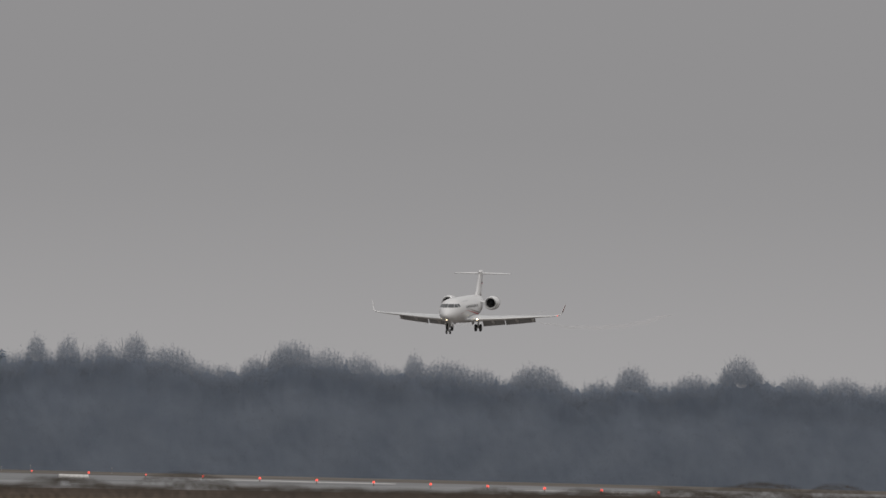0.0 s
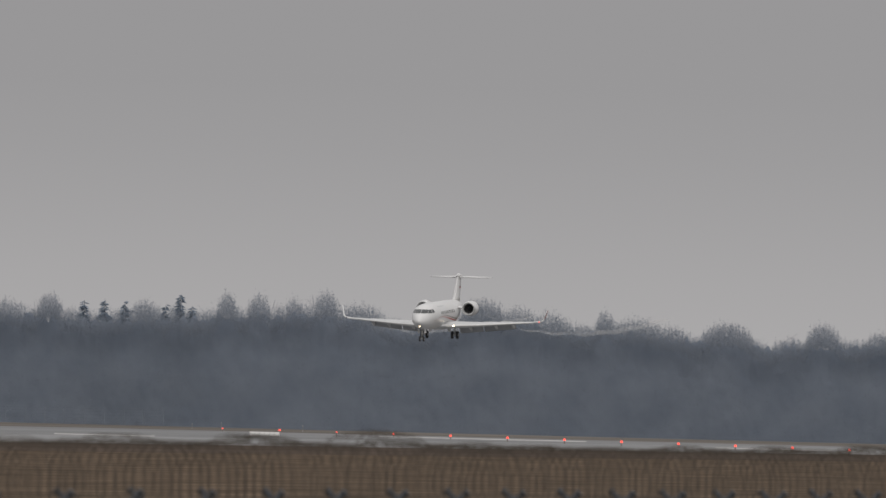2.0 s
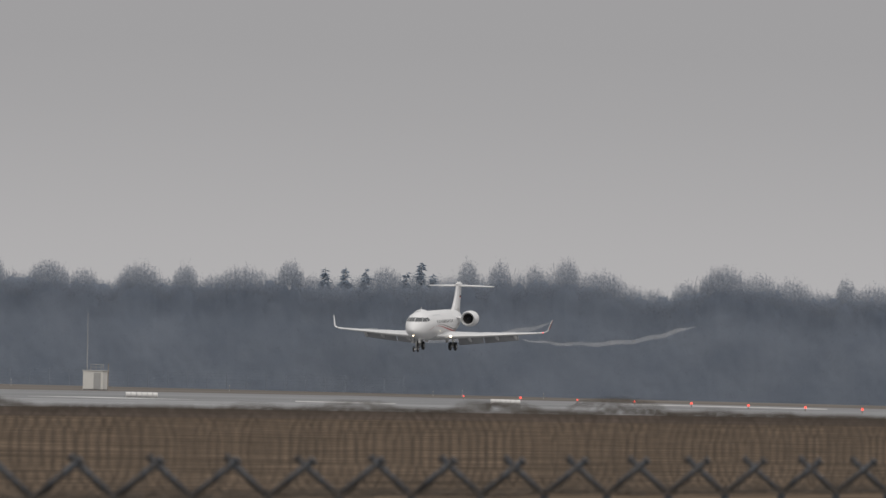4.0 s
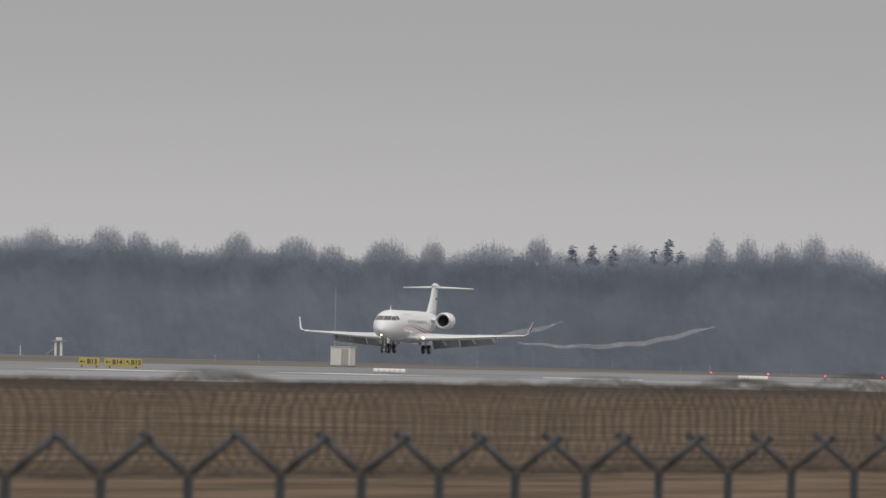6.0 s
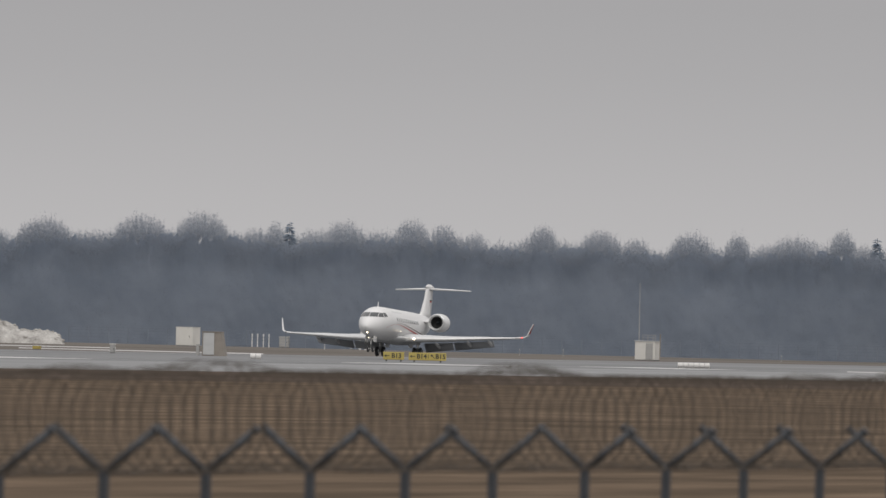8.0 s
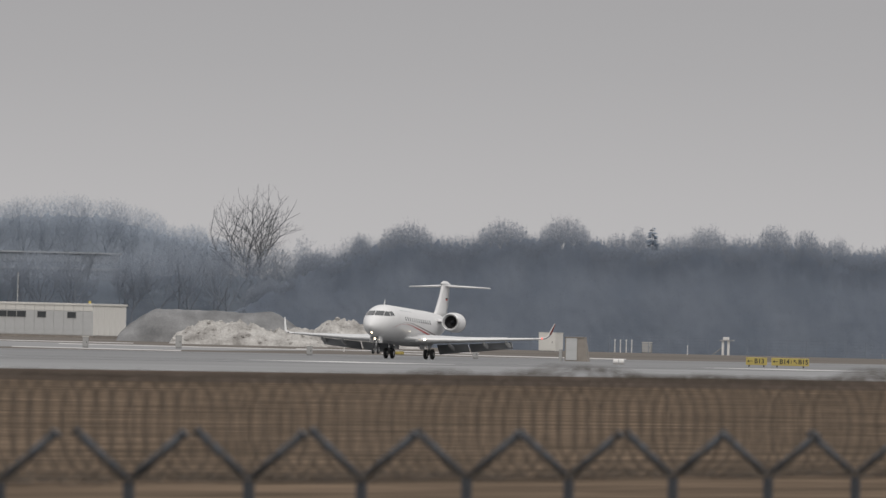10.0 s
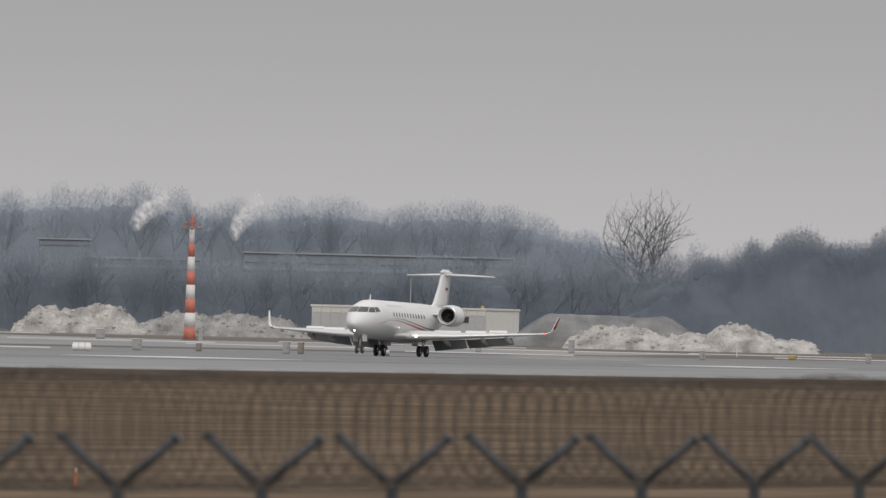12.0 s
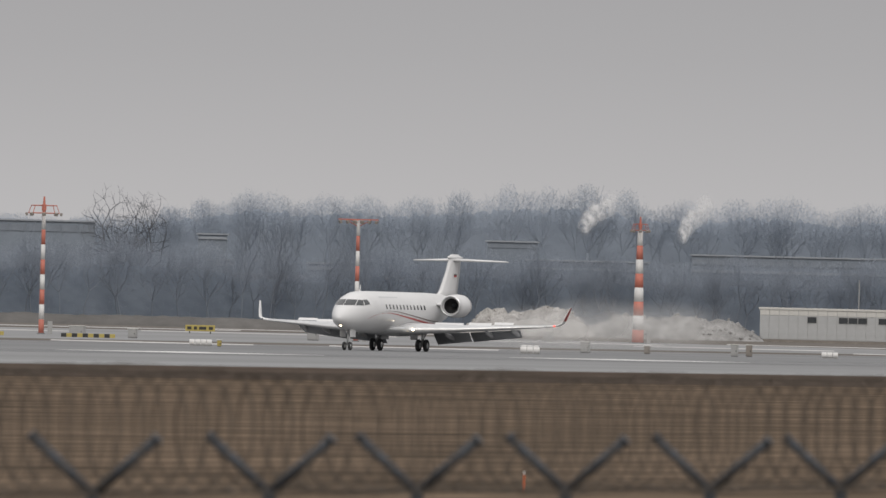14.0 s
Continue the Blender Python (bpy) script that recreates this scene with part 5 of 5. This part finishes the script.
def edge_light(bearing, distance, k):
    e = thing("edge_light", facing(bearing, distance), "small red runway edge light on a short stem", "light", "red runway lights")
    part("stem", rod((0, 0, 0), (0, 0, 0.3), 0.05, 0.05), CABINET_DARK, e)
    r = 0.115 if k not in (0, 2) else 0.08
    part("lens", rod((0, 0, 0.3), (0, 0, 0.3 + r * 1.5), r, r * 0.7, 12), LAMP_RED, e, "glowing red lens")


for k in range(12):
    u = k / 9.0
    edge_light(12.495 - 1.763 * u, 1690 - 320 * u, k)


# ---- distance: halls on the rise, steam ----
def far_building(bearing, distance, w, h, label, bands, base=0.0, turn=0.0):
    b = thing("far_building", facing(bearing, distance, base, turn), label, "building", "far buildings")
    wall = part("wall", box(-w / 2, w / 2, 0, 12, 0, h), HAZED_WALL, b, "wall tinted blue-grey for haze")
    part("roof", box(-w / 2 - 0.3, w / 2 + 0.3, -0.3, 12.3, h, h + 0.24), HAZED_PALE, b, "pale roof edge")
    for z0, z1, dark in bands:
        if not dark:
            part("ledge", box(-w / 2, w / 2, -0.25, -0.003, z0, z1), HAZED_PALE, wall, "pale ledge")
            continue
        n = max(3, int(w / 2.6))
        me = mesh_of("window", box(0.12, w / n - 0.12, -0.12, -0.003, z0, z1), HAZED_PANE)
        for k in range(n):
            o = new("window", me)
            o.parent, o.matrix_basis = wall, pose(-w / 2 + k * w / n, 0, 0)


far_building(17.29, 2600, 42, 12.6, "long low industrial hall with a pale roof, half hidden by trees", [(11.2, 12.1, True), (10.0, 10.45, False)])
far_building(18.11, 2605, 19, 11.2, "pale flat-roofed hall half hidden by bare trees", [(10.6, 11.0, True), (9.9, 10.2, False)])
far_building(18.37, 2630, 8, 14.1, "small pale building on the wooded rise", [(13.2, 13.8, True)])
far_building(19.98, 2630, 16, 15.6, "grey office block with a band of windows", [(14.0, 15.1, True)])
far_building(19.40, 2650, 4.6, 14.2, "small white building among trees", [(13.5, 13.9, False)])
far_building(19.37, 2612, 4.0, 10.0, "low white shed among bare trees", [(9.2, 9.7, False)])
far_building(19.0, 2620, 6.5, 9.9, "pale low building among bare trees", [(9.0, 9.5, False)])


def billow(w, d, h, seed, lean=0.0, squash=0.3):
    """An open, lumpy half shell that bulges towards -Y, standing on z = 0."""
    bm = bmesh.new()
    n, m = 30, 20
    rows = []
    for j in range(m + 1):
        v = j / m
        row = []
        for i in range(n + 1):
            u = i / n
            x, z = (u - 0.5) * w, v * h
            lump = noise.noise(Vector((x * 0.35 + seed * 5, z * 0.45, seed))) + 0.5 * noise.noise(Vector((x * 0.9, z * 1.1 + seed, seed * 3)))
            y = -d * math.sin(math.pi * u) * math.sin(math.pi * min(1, v * 0.9 + 0.08)) * (0.7 + squash * lump) + lean * v
            row.append(bm.verts.new((x + 0.2 * w / n * lump, y, z)))
        rows.append(row)
    for a, b in zip(rows, rows[1:]):
        for i in range(n):
            bm.faces.new((a[i], a[i + 1], b[i + 1], b[i]))
    return bm


def steam(bearing, distance, z, w, h, seed, label):
    s = thing("steam_plume", facing(bearing, distance, z), label, "steam", "steam plumes")
    for k, (dx, dz, sc) in enumerate(((-0.3, 0.0, 0.55), (-0.15, 0.3, 0.7), (0.1, 0.6, 0.9), (0.45, 0.85, 0.75))):
        part("plume", billow(w * sc, w * 0.4, h * (0.6 + 0.1 * k), seed + k), STEAM, s, "white steam", True, pose(dx * w, 0.6 * k, dz * h * 0.6))
    part("flue", rod((-0.2 * w, 0.6, -z), (-0.2 * w, 0.6, -3.0), 0.35, 0.3, 10), HAZED_WALL, s, "flue among the trees, tinted for haze")


steam(17.755, 2760, 15.0, 4.6, 6.6, 4, "white plume of steam above the far trees")
steam(18.09, 2760, 16.2, 5.2, 5.6, 8, "white plume of steam above the far trees")


# ---- wake vapour and runway spray ----
def trail(side, seed):
    rng = random.Random(seed)
    bm = bmesh.new()
    rings = []
    n = 90
    for k in range(n + 1):
        y = 3.2 + 84.0 * k / n
        c = Vector((side * 7.6 + 0.25 * math.sin(y * 0.11 + seed), y, 1.3 - 0.03 * y + 0.0006 * y * y + 0.07 * math.sin(y * 0.4 + seed)))
        r = (0.09 + 0.17 * min(1, k / 40)) * min(1, (n - k) / 12 + 0.05)
        rings.append([c + Vector((r * math.cos(t), 0, r * 0.8 * math.sin(t))) for t in [2 * math.pi * j / 10 for j in range(10)]])
    loft(bm, rings, True, False)
    ob = part("vapour_trail", bm, TRAIL, smooth=True)
    return tagged(ob, "thin wavy white vapour trail behind the wing flap", "vapour", "vapour trails")


TRAILS = [trail(1, 2), trail(-1, 5)]


def spray(seed, w, h):
    """A cloud of spray across the runway behind the jet."""
    ob = part("spray_cloud", billow(w, 2.5, h, seed, 1.5), MIST, smooth=True)
    return tagged(ob, "thin grey cloud of spray blown up behind the jet", "spray", "spray clouds")


SPRAY = [(spray(3, 8.5, 3.6), 16, 2.3, 2.0), (spray(14, 9.5, 3.6), 23, 1.8, 2.2), (spray(6, 11.0, 4.4), 30, 1.6, 2.5), (spray(9, 12.0, 4.2), 46, 0.6, 3.0)]


# ---- what moves ----
def motions():
    flight = [(0, 1791.6, 16.65, -2.4, 1.8), (0.5, 1763.3, 15.05, -2.3, 1.8), (1, 1734.0, 13.41, -2.2, 1.8), (1.5, 1705.2, 11.72, -2.2, 1.9), (2, 1676.8, 10.12, -2.2, 1.8),
              (2.5, 1648.0, 8.65, -2.1, 1.7), (3, 1619.4, 7.22, -2.0, 1.7), (4.2, 1551.0, 4.4, -1.1, 1.8), (5.5, 1477.7, 2.16, -0.1, 1.7), (6, 1449.7, 1.61, 0.2, 1.6), (6.5, 1422.0, 1.14, 0.7, 1.7),
              (7, 1394.0, 0.75, 1.2, 1.7), (7.5, 1366.2, 0.50, 1.6, 1.7), (8.8, 1294.5, 0.08, 2.0, 2.0), (10, 1231.2, 0.03, 1.9, 1.8), (10.5, 1204.6, 0.03, 2.1, 1.7), (11, 1178.3, 0.03, 2.2, 1.5),
              (11.5, 1152.4, 0.03, 2.0, 1.3), (12, 1127.2, 0.03, 0.9, 1.1), (12.5, 1102.3, 0.03, 0.5, 0.9), (13, 1077.6, 0.03, 0.05, 0.6), (13.5, 1052.6, 0.03, 0, 0.3), (14, 1028.1, 0.03, 0, 0.1)]
    walk(JET, [(t, pose(-349, y, z, -p, 0, h)) for t, y, z, p, h in flight])
    for ob, x, y, z in SPOILERS:
        walk(ob, [(t, pose(x, y, z, a, 0, 0)) for t, a in ((0, 0), (10.0, 0), (10.7, 30), (11.2, 36), (14, 36))])

    # the vapour hangs in the air once the jet has slowed its fall, drifts and sinks away
    follow = [(t, y, z) for t, y, z, p, h in flight if t <= 5.5]
    for ob in TRAILS:
        walk(ob, [(t, pose(-349, y, z)) for t, y, z in follow] + [(6, pose(-349, 1456, 1.7)), (6.5, pose(-349, 1446, 0.9)), (7, pose(-349, 1440, -0.9)), (7.6, pose(-349, 1436, -4.5)), (8.8, pose(-349, 1432, -5)), (14, pose(-349, 1430, -5))])
    # spray lies low on the wet runway and is blown up behind the rolling jet
    for ob, behind, lag, aside in SPRAY:
        start = 1235 + behind
        rows = [(0, pose(-349, start, -6.5, 0, 0, 14)), (9.2, pose(-349, start, -6.5, 0, 0, 14))]
        for t, y, z, p, h in flight:
            if t >= 10:
                k = min(1, max(0, (t - 9.8) / 4.0)) ** 1.1
                rows.append((t, pose(-349 + aside * k, y + behind + lag * (t - 10) * 0.4, -6.5 + 6.55 * k, 0, 0, 14)))
        walk(ob, rows)


motions()
